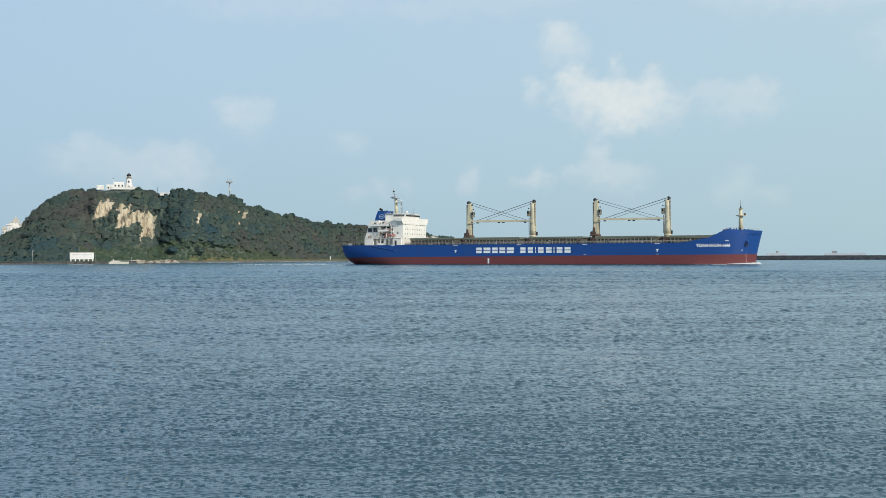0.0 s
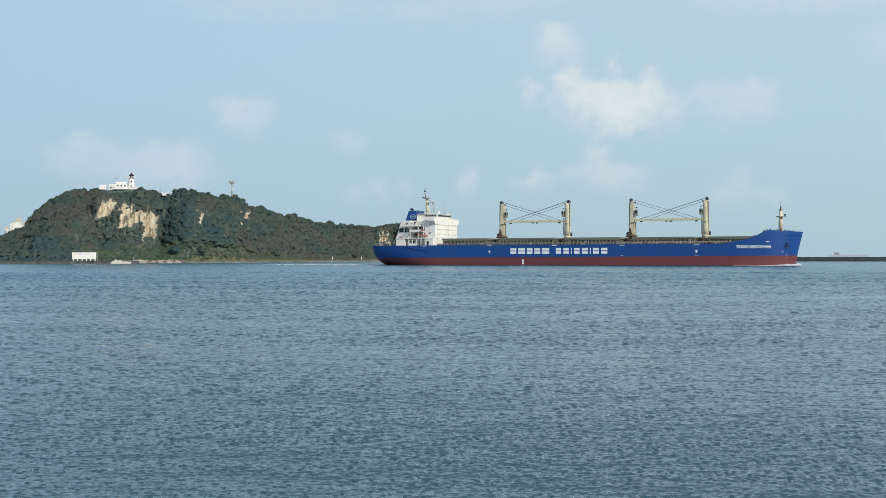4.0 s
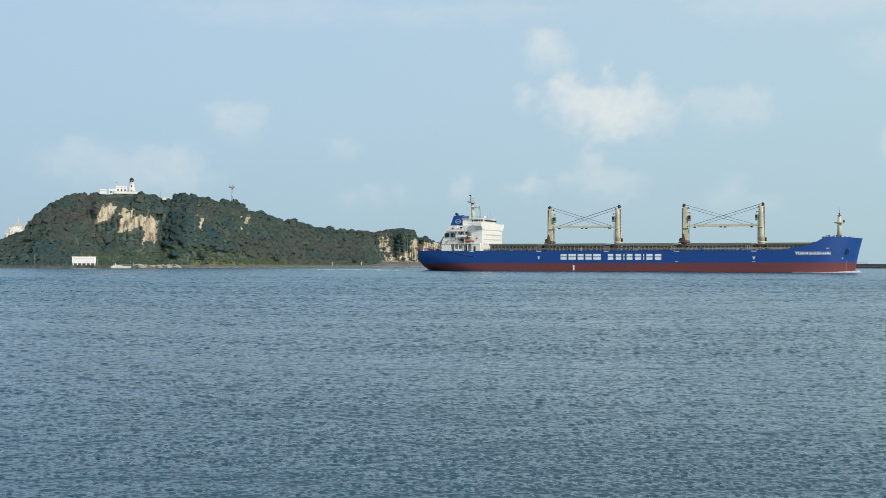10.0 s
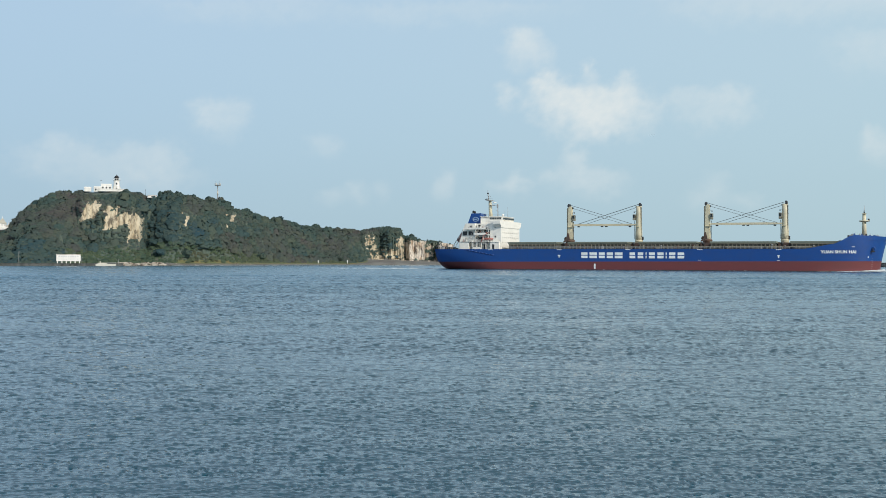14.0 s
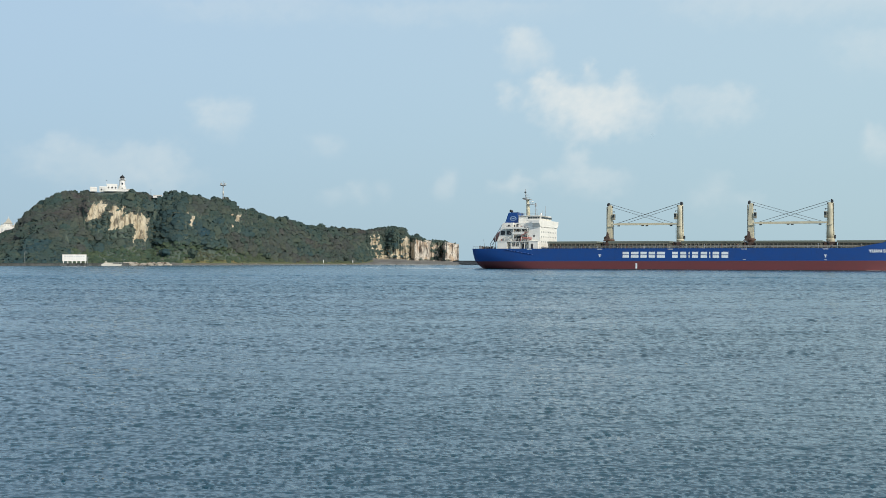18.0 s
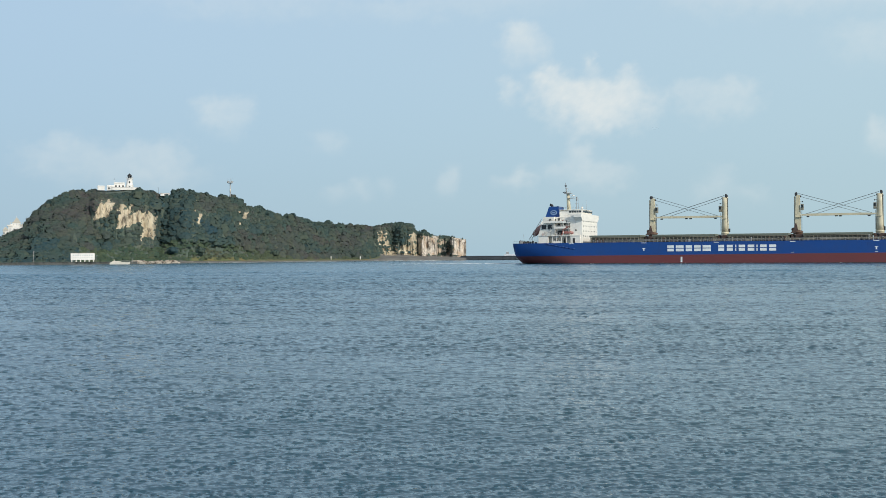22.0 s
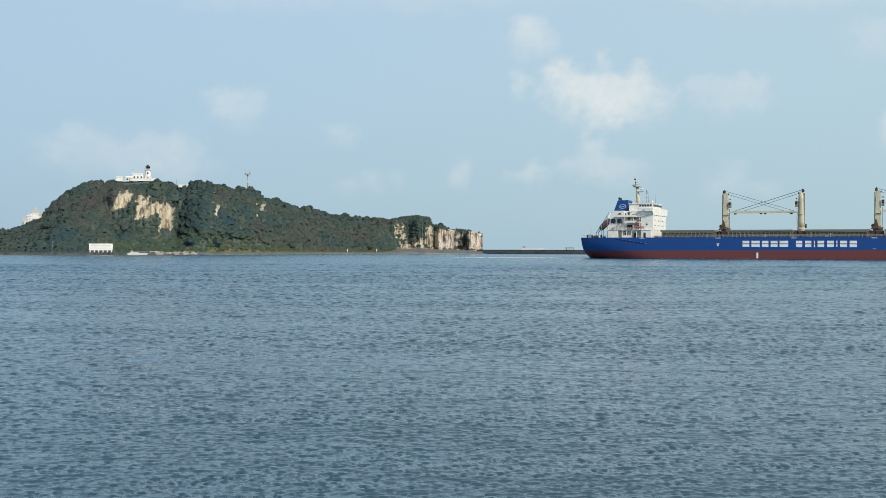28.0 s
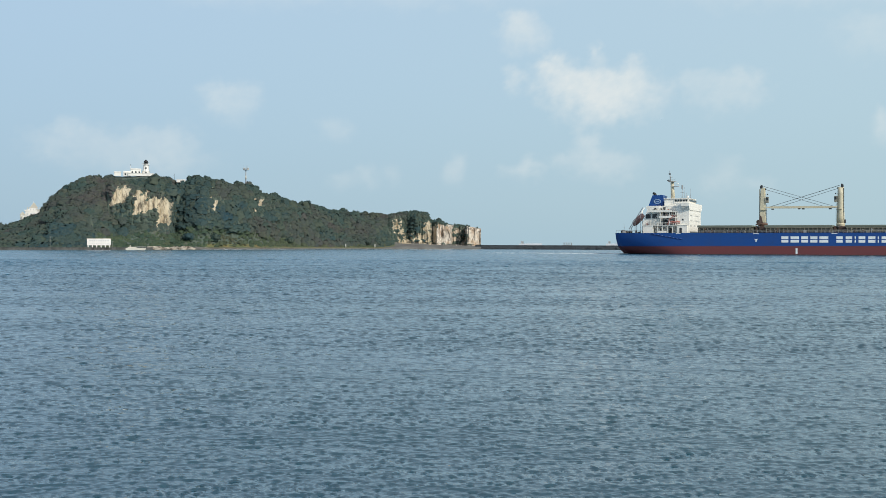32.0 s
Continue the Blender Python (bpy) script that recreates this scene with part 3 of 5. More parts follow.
def plant_woods():
    rng = np.random.default_rng(11)
    n = 24000
    az = rng.uniform(-27, 1.1, n)
    v = rng.uniform(0.10, 0.83, n)
    P, R, Z = ground_points(az, v)
    el = np.degrees(np.arctan2(Z - EYE_Z, R))
    margin = np.zeros(n, bool)
    for da in (-0.45, -0.2, 0.0, 0.2, 0.45):
        for de in (0.36, 0.15, -0.1, -0.3, -0.5):
            margin |= rock_mask(az + da, el - de)
    bare = rock_mask(az, el) | rock_mask(az, el - 0.06)
    fringe = margin | bare      # low scrub round the bare rock
    margin = bare & (rng.random(n) > np.where(az > -4, 0.05, 0.0))
    keep = ~margin & ~((v < np.interp(az, [-13.6, -13.2], [0.115, 0.155])) & (az > -16.5)) & ~((az > -3.5) & (v < 0.30)) & ~((az > -1.6) & (v < 0.66) & ~((az > -0.36) & (az < 0.42) & (v > 0.3)))
    keep &= ~((az > -17.95) & (az < -16.0) & (v > 0.72) & (v < 0.85))
    low, high = [], []
    taken = {}
    for p, a, vv, low_scrub in zip(P[keep], az[keep], v[keep], fringe[keep]):
        foot = vv < np.interp(a, [-19, -17, -12, -9, -8], [0.22, 0.31, 0.29, 0.24, 0.18]) and a > -19
        near_rock = low_scrub or vv > 0.68 or a > -3.5 or foot
        size = 2.1 if near_rock else 3.3
        cell = (int(p[0] // size), int(p[1] // size), int(p[2] // size))
        if cell in taken:
            continue
        taken[cell] = 1
        drift = noise.fractal(Vector((p[0] * 0.022, p[1] * 0.022, p[2] * 0.06)), 0.8, 2.0, 3)
        tone = 0.44 + 0.5 * drift + 0.3 * noise.noise(Vector((p[0] * 0.07, p[1] * 0.07, p[2] * 0.11))) + rng.normal(0, 0.07)
        rad = min(3.3, 1.75 * math.exp(rng.normal(0, 0.42))) if near_rock else min(5.2, 3.1 * math.exp(rng.normal(0, 0.36)))
        tall = 1.0
        e = math.degrees(math.atan2(p[2] - EYE_Z, math.hypot(p[0], p[1])))
        sway = noise.noise(Vector((p[0] * 0.06, p[2] * 0.07, 5.0))) + rng.normal(0, 0.25)
        e, a = e + 0.4 * sway, a + 0.6 * sway
        # dry scrub above the cliffs and on the shoulder, leafy green below; gully leaves toned darker for its shade
        if -14.95 < a < -13.3:
            tone = 0.2 + 0.3 * max(0, drift)
        elif -18.3 < a < -15.0 and e > 2.4:
            tone += 0.26
        elif a < -18.0 and e > 1.3:
            tone += 0.24
        elif a < -18.0:
            tone += 0.06
        elif -12.9 < a < -10.2 and e > 1.4:
            tone += 0.12
            tall = 1.35 if vv < 0.6 else 1.0
        elif -9.9 < a < -4.4 and e < 1.6:
            tone += 0.22
            tall = 1.3 if vv < 0.6 else 1.0
        elif a < -9.9:
            tone -= 0.02
        if a > -1.6:
            rad *= 0.6
        elif vv > 0.7:
            rad *= 0.85
        elif a > -3.5:
            rad *= 0.8
        if low_scrub:
            rad = min(rad, 1.8) * 0.95 if not (-3.1 < a < -1.6 and e > 0.6) else min(1.4 * rad, 2.6)
        tone = min(1, max(0, tone))
        if foot:
            low.append((p + (0, 0, rad * 0.1), rad * 0.85, tone, 0.9))
        else:
            high.append((p + (0, 0, rad * (0.12 if vv > 0.66 else 0.05)), rad, tone, -tall if vv > 0.66 else tall))
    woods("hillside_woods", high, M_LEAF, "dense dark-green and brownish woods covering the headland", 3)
    woods("shore_scrub", low, M_LEAFBUSH, "bright green scrub along the foot of the headland", 4)


plant_woods()

# ---- the bulk carrier ----
# built about its middle: x forward, y to port, z up from the waterline; u runs from the stern
MID = 85.0
BEAM = 15.0


def half_breadth(u, z):
    """Half the hull's width at u metres from the stern and z above the water."""
    k = min(1, max(0, (z + 3) / 12))
    b = BEAM
    tip = 174.6 + 2.6 * max(0, min(1, (z - 0.5) / 12.5)) ** 1.3
    if u > 138:
        s = min(1, (u - 138) / (tip - 138))
        b = BEAM * (1 - s ** (2.5 + 0.9 * k)) ** (0.62)
    aft = stern_u(z)
    if u < 34:
        s = min(1, max(0, (34 - u) / (34 - aft)))
        full = float(np.interp(z, [-2, 0, 1.5, 3.5, 6, 8.4], [0.1, 0.22, 0.5, 0.74, 0.84, 0.88]))
        b = BEAM * (1 - (1 - full) * s ** (1.9 + 2.2 * k))
    return max(0.0, b)


def deck_z(u):
    return np.interp(u, [-6, 149, 159.5, 161.5, 163.5, 165, 177.5], [8.4, 8.45, 10.5, 11.6, 13.0, 13.55, 12.95])


def boot_z(u):
    return 3.1 + 0.0048 * u


def stern_u(z):
    return float(np.interp(z, [-2, 0, 1.5, 4, 8.4], [2.2, 1.3, 0.8, 0.35, 0.0]))


def stem_u(z):
    return 174.6 + 2.6 * max(0, min(1, (z - 0.5) / 12.5)) ** 1.3


def hull_shell(lower):
    """One strake of the hull, both sides, stern and stem closed."""
    bm = bmesh.new()
    us = np.concatenate([np.linspace(0, 1, 15)[:-1] * 34, np.linspace(34, 138, 27)[:-1], 138 + 40 * np.linspace(0, 1, 30)])
    rows = 7
    for side in (-1, 1):
        grid = []
        for u0 in us:
            col = []
            for k in range(rows):
                ua = u0 if u0 < 138 else 138 + 38.6 * (1 - (1 - (u0 - 138) / 40) ** 1.7)
                top, bot = (boot_z(ua), -1.6) if lower else (deck_z(ua), boot_z(ua))
                z = bot + (top - bot) * k / (rows - 1)
                s, e = stern_u(z), stem_u(z)
                if u0 <= 34:
                    u = s + (34 - s) * u0 / 34
                elif u0 >= 138:
                    u = 138 + (e - 138) * (1 - (1 - (u0 - 138) / 40) ** 1.7)
                else:
                    u = u0
                b = half_breadth(u, z)
                if u0 >= 178:
                    b = 0.12
                col.append(bm.verts.new((u - MID, side * b, z)))
            grid.append(col)
        for a, b in zip(grid, grid[1:]):
            for k in range(rows - 1):
                q = (a[k], b[k], b[k + 1], a[k + 1])
                bm.faces.new(q if side < 0 else q[::-1]).smooth = True
        if side < 0:
            first, last = grid[0], grid[-1]
        else:
            for k in range(rows - 1):
                bm.faces.new((grid[0][k], first[k], first[k + 1], grid[0][k + 1])[::-1])
                bm.faces.new((last[k], grid[-1][k], grid[-1][k + 1], last[k + 1]))
    bmesh.ops.recalc_face_normals(bm, faces=bm.faces[:])
    return bm


def deck_sheet():
    bm = bmesh.new()
    us = np.linspace(0.2, 176.6, 120)
    prev = None
    for u in us:
        z = float(np.interp(u, [-6, 160, 160.5, 178], [8.25, 8.25, 11.4, 11.6]))
        b = half_breadth(u, deck_z(u)) - 0.15
        pair = (bm.verts.new((u - MID, -max(b, 0.02), z)), bm.verts.new((u - MID, max(b, 0.02), z)))
        if prev:
            bm.faces.new((prev[0], pair[0], pair[1], prev[1]))
        prev = pair
    return bm


ship = thing("cargo_ship", pose(38.89, 449.86, 0, 0, 0, -23.21), "blue and red bulk carrier with white bridge and cream cranes", "ship")
hull = part("hull", hull_shell(False), M_BLUE, ship, "royal blue topsides with faint rust streaks")
bottom = part("boot_topping", hull_shell(True), M_RED, ship, "dull red antifouling band at the waterline")
part("deck", deck_sheet(), M_DECK, ship)


def on_side(u, z, proud=0.05):
    return Vector((u - MID, -half_breadth(u, z) - proud, z))


def side_patch(name, u0, u1, z0, z1, material=None, parent=None, label=""):
    """A thin painted plate that lies on the starboard side."""
    bm = bmesh.new()
    n = max(1, int((u1 - u0) / 1.2))
    cols = []
    for k in range(n + 1):
        u = u0 + (u1 - u0) * k / n
        cols.append([bm.verts.new(on_side(u, z, p)) for z, p in ((z0, -0.05), (z0, 0.045), (z1, 0.045), (z1, -0.05))])
    for a, b in zip(cols, cols[1:]):
        for k in range(3):
            bm.faces.new((a[k], b[k], b[k + 1], a[k + 1]))
    bm.faces.new(cols[0][::-1]), bm.faces.new(cols[-1])
    bmesh.ops.recalc_face_normals(bm, faces=bm.faces[:])
    return part(name, bm, material or M_MARK, parent or ship, label)


# the line's lettering stands as plain white bars
LETTERS = ((63.9, 66.8), (67.2, 70.6), (71.0, 73.8), (74.2, 77.1), (77.4, 80.9), (83.3, 85.9), (86.5, 89.1), (89.6, 90.4), (90.9, 93.6), (94.2, 97.0), (97.4, 98.2), (98.7, 101.5), (102.0, 104.9))
for a, b in LETTERS:
    for low_z, high_z in ((4.76, 5.78), (6.08, 7.08)):
        side_patch("lettering_bar", a + 0.2, b - 0.2, low_z, high_z)


def lettered(text, u0, u1, z0, z1, parent, label):
    """Raised letters in the built-in font, laid on the bow's curve."""
    cu = bpy.data.curves.new("lettering", "FONT")
    cu.body = text
    cu.offset = 0.03
    tmp = bpy.data.objects.new("lettering", cu)
    scene.collection.objects.link(tmp)
    bpy.context.view_layer.update()
    me = bpy.data.meshes.new_from_object(tmp.evaluated_get(bpy.context.evaluated_depsgraph_get()))
    bpy.data.objects.remove(tmp)
    co = np.zeros(len(me.vertices) * 3)
    me.vertices.foreach_get("co", co)
    co = co.reshape(-1, 3)
    lo, hi = co.min(0), co.max(0)
    for v, c in zip(me.vertices, co):
        u = u0 + (u1 - u0) * (c[0] - lo[0]) / (hi[0] - lo[0])
        z = z0 + (z1 - z0) * (c[1] - lo[1]) / (hi[1] - lo[1])
        v.co = on_side(u, z, 0.06)
    me.materials.append(M_MARK)
    ob = new("lettering", me)
    ob.parent, ob["label"] = parent, label
    return ob


lettered("YUAN SHUN HAI", 154.2, 166.4, 6.75, 7.95, hull, "white ship's name in capitals")

# small marks: draught figures, load line, tug marks
side_patch("load_line_mark", 69.2, 69.9, 0.5, 2.6)
for u in (54.9, 139.5):
    side_patch("tug_mark", u - 0.55, u + 0.55, 5.75, 6.05)
    side_patch("tug_mark", u - 0.22, u + 0.22, 5.0, 5.75)
for u in (110.6, 139.5, 82.8, 54.9, 25.5):
    side_patch("edge_mark", u - 1.0, u + 1.0, 8.02, 8.22)
    if u > 100:
        side_patch("edge_mark", u - 0.5, u + 0.5, 4.05, 4.2)
for k in range(6):
    side_patch("draught_mark", 171.7, 171.86, 1.0 + 0.75 * k, 1.18 + 0.75 * k)
side_patch("bow_mark", 170.35, 170.6, 5.2, 5.7)
side_patch("bow_mark", 164.9, 166.0, 9.1, 9.3)


def strake():
    """The slanting fender bar on the quarter."""
    bm = bmesh.new()
    pts = [on_side(15 + k * 1.5, 8.1 - 0.265 * k, 0.1) for k in range(9)]
    for a, b in zip(pts, pts[1:]):
        add_tube(bm, a, b, 0.17, 0.17, 8)
    return bm


# shadow and reflection at the water, painted as a dark band on the hull
side_patch("waterline_shade", 3.0, 173.0, -0.4, 0.28, M_DARK, bottom, "dark band painted for the shade along the waterline")
part("fender_bar", strake(), M_BLUE, hull)


def anchor():
    bm = bmesh.new()
    c = on_side(172.0, 8.4, 0.0)
    add_tube(bm, c + Vector((0.2, 0.6, 0.3)), c + Vector((0.2, -0.55, 0.1)), 0.75, 0.6, 14)
    return bm


hawse = part("hawse_pipe", anchor(), M_BLUE, hull)


def anchor_bm():
    bm = bmesh.new()
    c = on_side(172.1, 8.0, 0.0)
    add_box(bm, c.x - 0.75, c.x + 0.75, c.y - 0.95, c.y - 0.35, c.z - 0.75, c.z - 0.25, 0.12)
    add_box(bm, c.x - 0.17, c.x + 0.17, c.y - 0.8, c.y - 0.4, c.z - 0.4, c.z + 0.7, 0.06)
    return bm


part("anchor", anchor_bm(), M_DARK, hull)

# hatches between the cranes
HATCHES = ((32.5, 52.6), (57.8, 81.6), (86.6, 108.6), (114.2, 138.0), (143.6, 160.0))
for u0, u1 in HATCHES:
    coaming = part("hatch_coaming", box(u0 - MID, u1 - MID, -11.6, 11.6, 8.2, 10.55, 0.05), M_HATCH, ship, "olive-brown steel hatch coaming")
    bm = bmesh.new()
    add_box(bm, u0 - 0.3 - MID, u1 + 0.3 - MID, -12.0, 12.0, 10.62, 11.35, 0.08)
    cover = part("hatch_cover", bm, M_HATCHTOP, ship, "grey-green folding hatch cover")
    n = max(2, int((u1 - u0) / 1.55))
    bm = box(-0.09, 0.09, -12.25, -11.6, 8.2, 10.5)
    stay = part("stay", bm, M_STAY, coaming)
    stay.location.x = u0 + 0.5 - MID
    for k in range(1, n + 1):
        ob = new("stay", stay.data)
        ob.parent = coaming
        ob.location.x = u0 + 0.5 + k * (u1 - u0 - 1.0) / n - MID
    part("rail", box(u0 - MID, u1 - MID, -12.35, -12.2, 10.3, 10.5), M_STAY, coaming)


# the deck-edge rail, each stanchion by itself
rail_post = None
for u in np.arange(33, 150, 1.6):
    if rail_post is None:
        rail_post = part("rail_post", box(-0.05, 0.05, -14.75, -14.65, 8.2, 9.45), M_GREY, ship)
        ob = rail_post
    else:
        ob = new("rail_post", rail_post.data)
        ob.parent = ship
    ob.location.x = u - MID
for z in (8.75, 9.05, 9.45):
    part("handrail", box(33 - MID, 149.5 - MID, -14.73, -14.67, z - 0.035, z + 0.035), M_GREY, ship)

# pipes, vents and lockers along the side deck
rg = random.Random(31)
for k in range(70):
    u = rg.uniform(33, 158)
    h = rg.uniform(0.5, 1.7)
    w = rg.uniform(0.15, 0.6)
    kind = rg.random()
    if kind < 0.45:
        part("deck_vent", moved(lathe([(0.14, 8.2), (0.14, 8.2 + h), (0.3, 8.3 + h), (0.3, 8.55 + h), (0.1, 8.65 + h)], 10), Matrix.Translation((u - MID, -13.6 + rg.uniform(-0.4, 0.6), 0))), rg.choice((M_GREY, M_RUST, M_STAY)), ship)
    elif kind < 0.8:
        part("deck_locker", box(u - w - MID, u + w - MID, -14.0, -13.2, 8.2, 8.4 + 0.7 * h, 0.05), rg.choice((M_GREY, M_DECK, M_HATCH, M_STAY)), ship)
    else:
        part("bollard", moved(lathe([(0.25, 8.2), (0.25, 9.0), (0.34, 9.05), (0.34, 9.2), (0.1, 9.25)], 12), Matrix.Translation((u - MID, -14.0, 0))), M_DARK, ship)
for y, z in ((-13.0, 9.1), (-12.75, 9.4)):
    part("deck_pipe", tube((33 - MID, y, z), (158 - MID, y, z), 0.11, 0.11, 8), M_STAY, ship)

# cranes in pairs, jibs laid towards each other


def crane(u, face, u_other):
    """A deck crane: pedestal, tower, cab, jib, sheaves, ropes. face: 1 if its jib points forward."""
    x, xo = u - MID, u_other - MID
    bm = lathe([(1.75, 8.2), (1.75, 11.6), (1.95, 11.8), (1.95, 12.2), (1.4, 12.5)] if face > 0 else [(1.5, 8.2), (1.5, 11.6), (1.62, 11.8), (1.62, 12.0), (1.4, 12.3)], 20)
    post = part("crane", moved(bm, Matrix.Translation((x, 0, 0))), M_RUST if face > 0 else M_CREAM, ship, "cream deck crane with its jib stowed level")
    if face > 0:
        tower = prism([(x - 1.2, 12.4), (x + 1.2, 12.4), (x + 1.0, 20), (x + 0.85, 26.2), (x - 0.7, 26.2), (x - 1.05, 20)], -1.1, 1.1)
        bmesh.ops.bevel(tower, geom=tower.edges[:], offset=0.22, segments=2, affect="EDGES")
    else:
        tower = moved(lathe([(1.45, 11.8), (1.4, 15), (1.25, 18.5), (1.18, 23), (1.1, 26.0)], 20), Matrix.Translation((x, 0, 0)))
    part("tower", tower, M_CREAM, post)
    for y in (-0.8, 0.8):
        part("sheave", moved(lathe([(0.15, -0.2), (0.3, -0.2), (0.24, 0), (0.3, 0.2), (0.15, 0.2)], 14), pose(x - face * 0.45, y, 26.95, 90)), M_DARK, post)
    part("head", box(x - face * 0.55 - 0.45, x - face * 0.55 + 0.45, -1.15, 1.15, 25.9, 26.9, 0.05), M_DARK, post)
    part("sheave", moved(lathe([(0.2, -0.4), (0.36, -0.4), (0.3, 0), (0.36, 0.4), (0.2, 0.4)], 14), pose(x + face * 0.95, 0, 25.6, 90)), M_DARK, post)
    cab = part("cab", box(x + face * 1.75 - 0.5, x + face * 1.75 + 0.5, -1.5, 0.2, 20.2, 22.6, 0.12), M_STAY, post, "small grey-green operator's cab")
    part("cab_window", box(x + face * 1.75 - 0.38, x + face * 1.75 + 0.38, -1.54, -1.4, 21.2, 22.3), M_GLASS, cab)
    part("cab_window", box(x + face * 2.2 - 0.08, x + face * 2.2 + 0.08, -1.3, 0.0, 21.2, 22.3), M_GLASS, cab)
    # added strip with cross bars, to draw a darker edge on the tower's back
    edge_strip = part("back_edge_strip", box(x - face * 1.08 - 0.16, x - face * 1.08 + 0.16, -0.9, -0.35, 13.5, 25.6), M_STAY, post)
    for k in range(9):
        part("strip_bar", box(x - face * 1.2 - 0.14, x - face * 1.2 + 0.14, -0.98, -0.28, 13.8 + 1.4 * k, 13.92 + 1.4 * k), M_STAY, edge_strip)
    part("lamp_bar", box(x + face * 0.9, x + face * 1.9, -0.5, -0.3, 23.6, 23.75), M_GREY, post)
    part("floodlight", box(x + face * 1.6, x + face * 2.0, -0.75, -0.3, 23.3, 23.75, 0.06), M_DARK, post)
    part("ladder", box(x + face * 1.5, x + face * 1.62, -0.9, -0.4, 12.5, 19.8), M_DARK, post)
    part("platform", box(x + face * 0.5 - 1.1, x + face * 0.5 + 1.1, -1.6, 1.6, 17.5, 17.65), M_CREAM, post)
    # jib: a tapered box boom
    y = -0.85 if face > 0 else 0.85
    heel, tip = x + face * 1.4, xo - face * 1.2
    bm = bmesh.new()
    xs = [heel, heel + (tip - heel) * 0.12, heel + (tip - heel) * 0.8, tip]
    prev = None
    for xx, hh, ww in zip(xs, (0.28, 0.42, 0.4, 0.22), (0.5, 0.4, 0.34, 0.25)):
        zc = 18.45
        ring = [bm.verts.new((xx, y + a * ww, zc + b * hh)) for a, b in ((-1, -1), (1, -1), (1, 1), (-1, 1))]
        if prev:
            for k in range(4):
                bm.faces.new((prev[k], prev[(k + 1) % 4], ring[(k + 1) % 4], ring[k]))
        else:
            bm.faces.new(ring[::-1])
        prev = ring
    bm.faces.new(prev)
    bmesh.ops.recalc_face_normals(bm, faces=bm.faces[:])
    part("jib", bm, M_CREAM, post)
    part("hook_block", box(heel + (tip - heel) * 0.47 - 0.5, heel + (tip - heel) * 0.47 + 0.5, y - 0.25, y + 0.25, 17.6, 18.0, 0.08), M_DARK, post)
    part("hook_block", box(heel + face * 2.4 - 0.5, heel + face * 2.4 + 0.5, y - 0.25, y + 0.25, 17.55, 18.0, 0.08), M_DARK, post)
    for dy, z0, end in ((-0.35, 26.7, 0.94), (0.35, 26.7, 0.94), (0.0, 25.7, 0.8)):
        part("rope", tube((x + face * 0.3, y * 0.5 + dy, z0), (heel + (tip - heel) * end, y + dy * 0.5, 18.8), 0.075, 0.075, 6), M_ROPE, post)
    if face > 0:
        part("winch", moved(lathe([(0.3, -1.3), (0.8, -1.3), (0.8, -1.1), (0.5, -1.0), (0.5, 1.0), (0.8, 1.1), (0.8, 1.3), (0.3, 1.3)], 16), pose(x - 1.5, 0, 12.8, 90)), M_RUST, post)
        part("winch_frame", prism([(x - 2.7, 11.5), (x + 0.5, 11.5), (x - 0.4, 15.2), (x - 1.0, 15.2), (x - 1.3, 13.0)], -1.7, -1.5), M_DECK, post)
    else:
        part("bracket", box(x + 1.2, x + 1.9, -0.6, 0.6, 12.2, 13.6, 0.08), M_DARK, post)
    return post


CRANES = (55.4, 84.0, 111.3, 140.6)
crane(CRANES[0], 1, CRANES[1])
crane(CRANES[1], -1, CRANES[0])
crane(CRANES[2], 1, CRANES[3])
crane(CRANES[3], -1, CRANES[2])
for u in CRANES:
    part("crane_house", box(u - 2.2 - MID, u + 2.2 - MID, -4.2, 4.2, 8.2, 11.0, 0.08), M_DECK, ship)
    part("vent", moved(lathe([(0.35, 8.2), (0.35, 10.2), (0.6, 10.4), (0.6, 10.9), (0.2, 11.1)], 12), Matrix.Translation((u - 0.5 - MID, -8.0, 0))), M_DARK, ship)

# superstructure


def wx(u):
    return u - MID


low = part("lower_house", box(wx(15.0), wx(25.0), -10.4, 10.4, 8.2, 11.28, 0.06), M_WHITE, ship, "white lower deckhouse with a shaded side passage")
part("wall_block", box(wx(11.0), wx(15.2), -13.0, 13.0, 8.2, 11.3, 0.06), M_WHITE, low)
part("wall_block", box(wx(24.6), wx(28.6), -13.0, 13.0, 8.2, 11.3, 0.06), M_WHITE, low)
for u in (16.8, 18.6, 20.6, 22.6):
    part("pillar", box(wx(u), wx(u + 0.3), -12.9, -12.6, 8.2, 11.3), M_WHITE, low)
part("bulwark", box(wx(17.0), wx(20.4), -12.95, -12.85, 8.2, 9.3), M_WHITE, low)
main = part("main_house", box(wx(24.2), wx(29.2), -12.2, 12.2, 8.25, 20.1, 0.08), M_WHITE, ship, "cream-white bridge block with rows of small windows")
part("bridge_wing", prism([(-13.9, 20.2), (13.9, 20.2), (13.9, 18.9), (12.3, 17.4), (-12.3, 17.4), (-13.9, 18.9)], 0, 3.2), M_WHITE, ship)
bpy.data.objects["bridge_wing"].matrix_basis = pose(wx(29.4), 0, 0, 0, 0, 90)
casing = part("engine_casing", prism([(wx(10.3), 11.2), (wx(17.4), 11.2), (wx(17.4), 19.2), (wx(12.9), 19.2)], -11.4, 11.4), M_WHITE, ship, "white casing with dark louvres")
part("inner_wall", box(wx(17.3), wx(24.4), -9.4, 9.4, 11.2, 16.7), M_WHITE, casing)
part("upper_wall", box(wx(17.35), wx(24.3), -10.6, 10.6, 16.75, 19.15, 0.05), M_WHITE, casing)
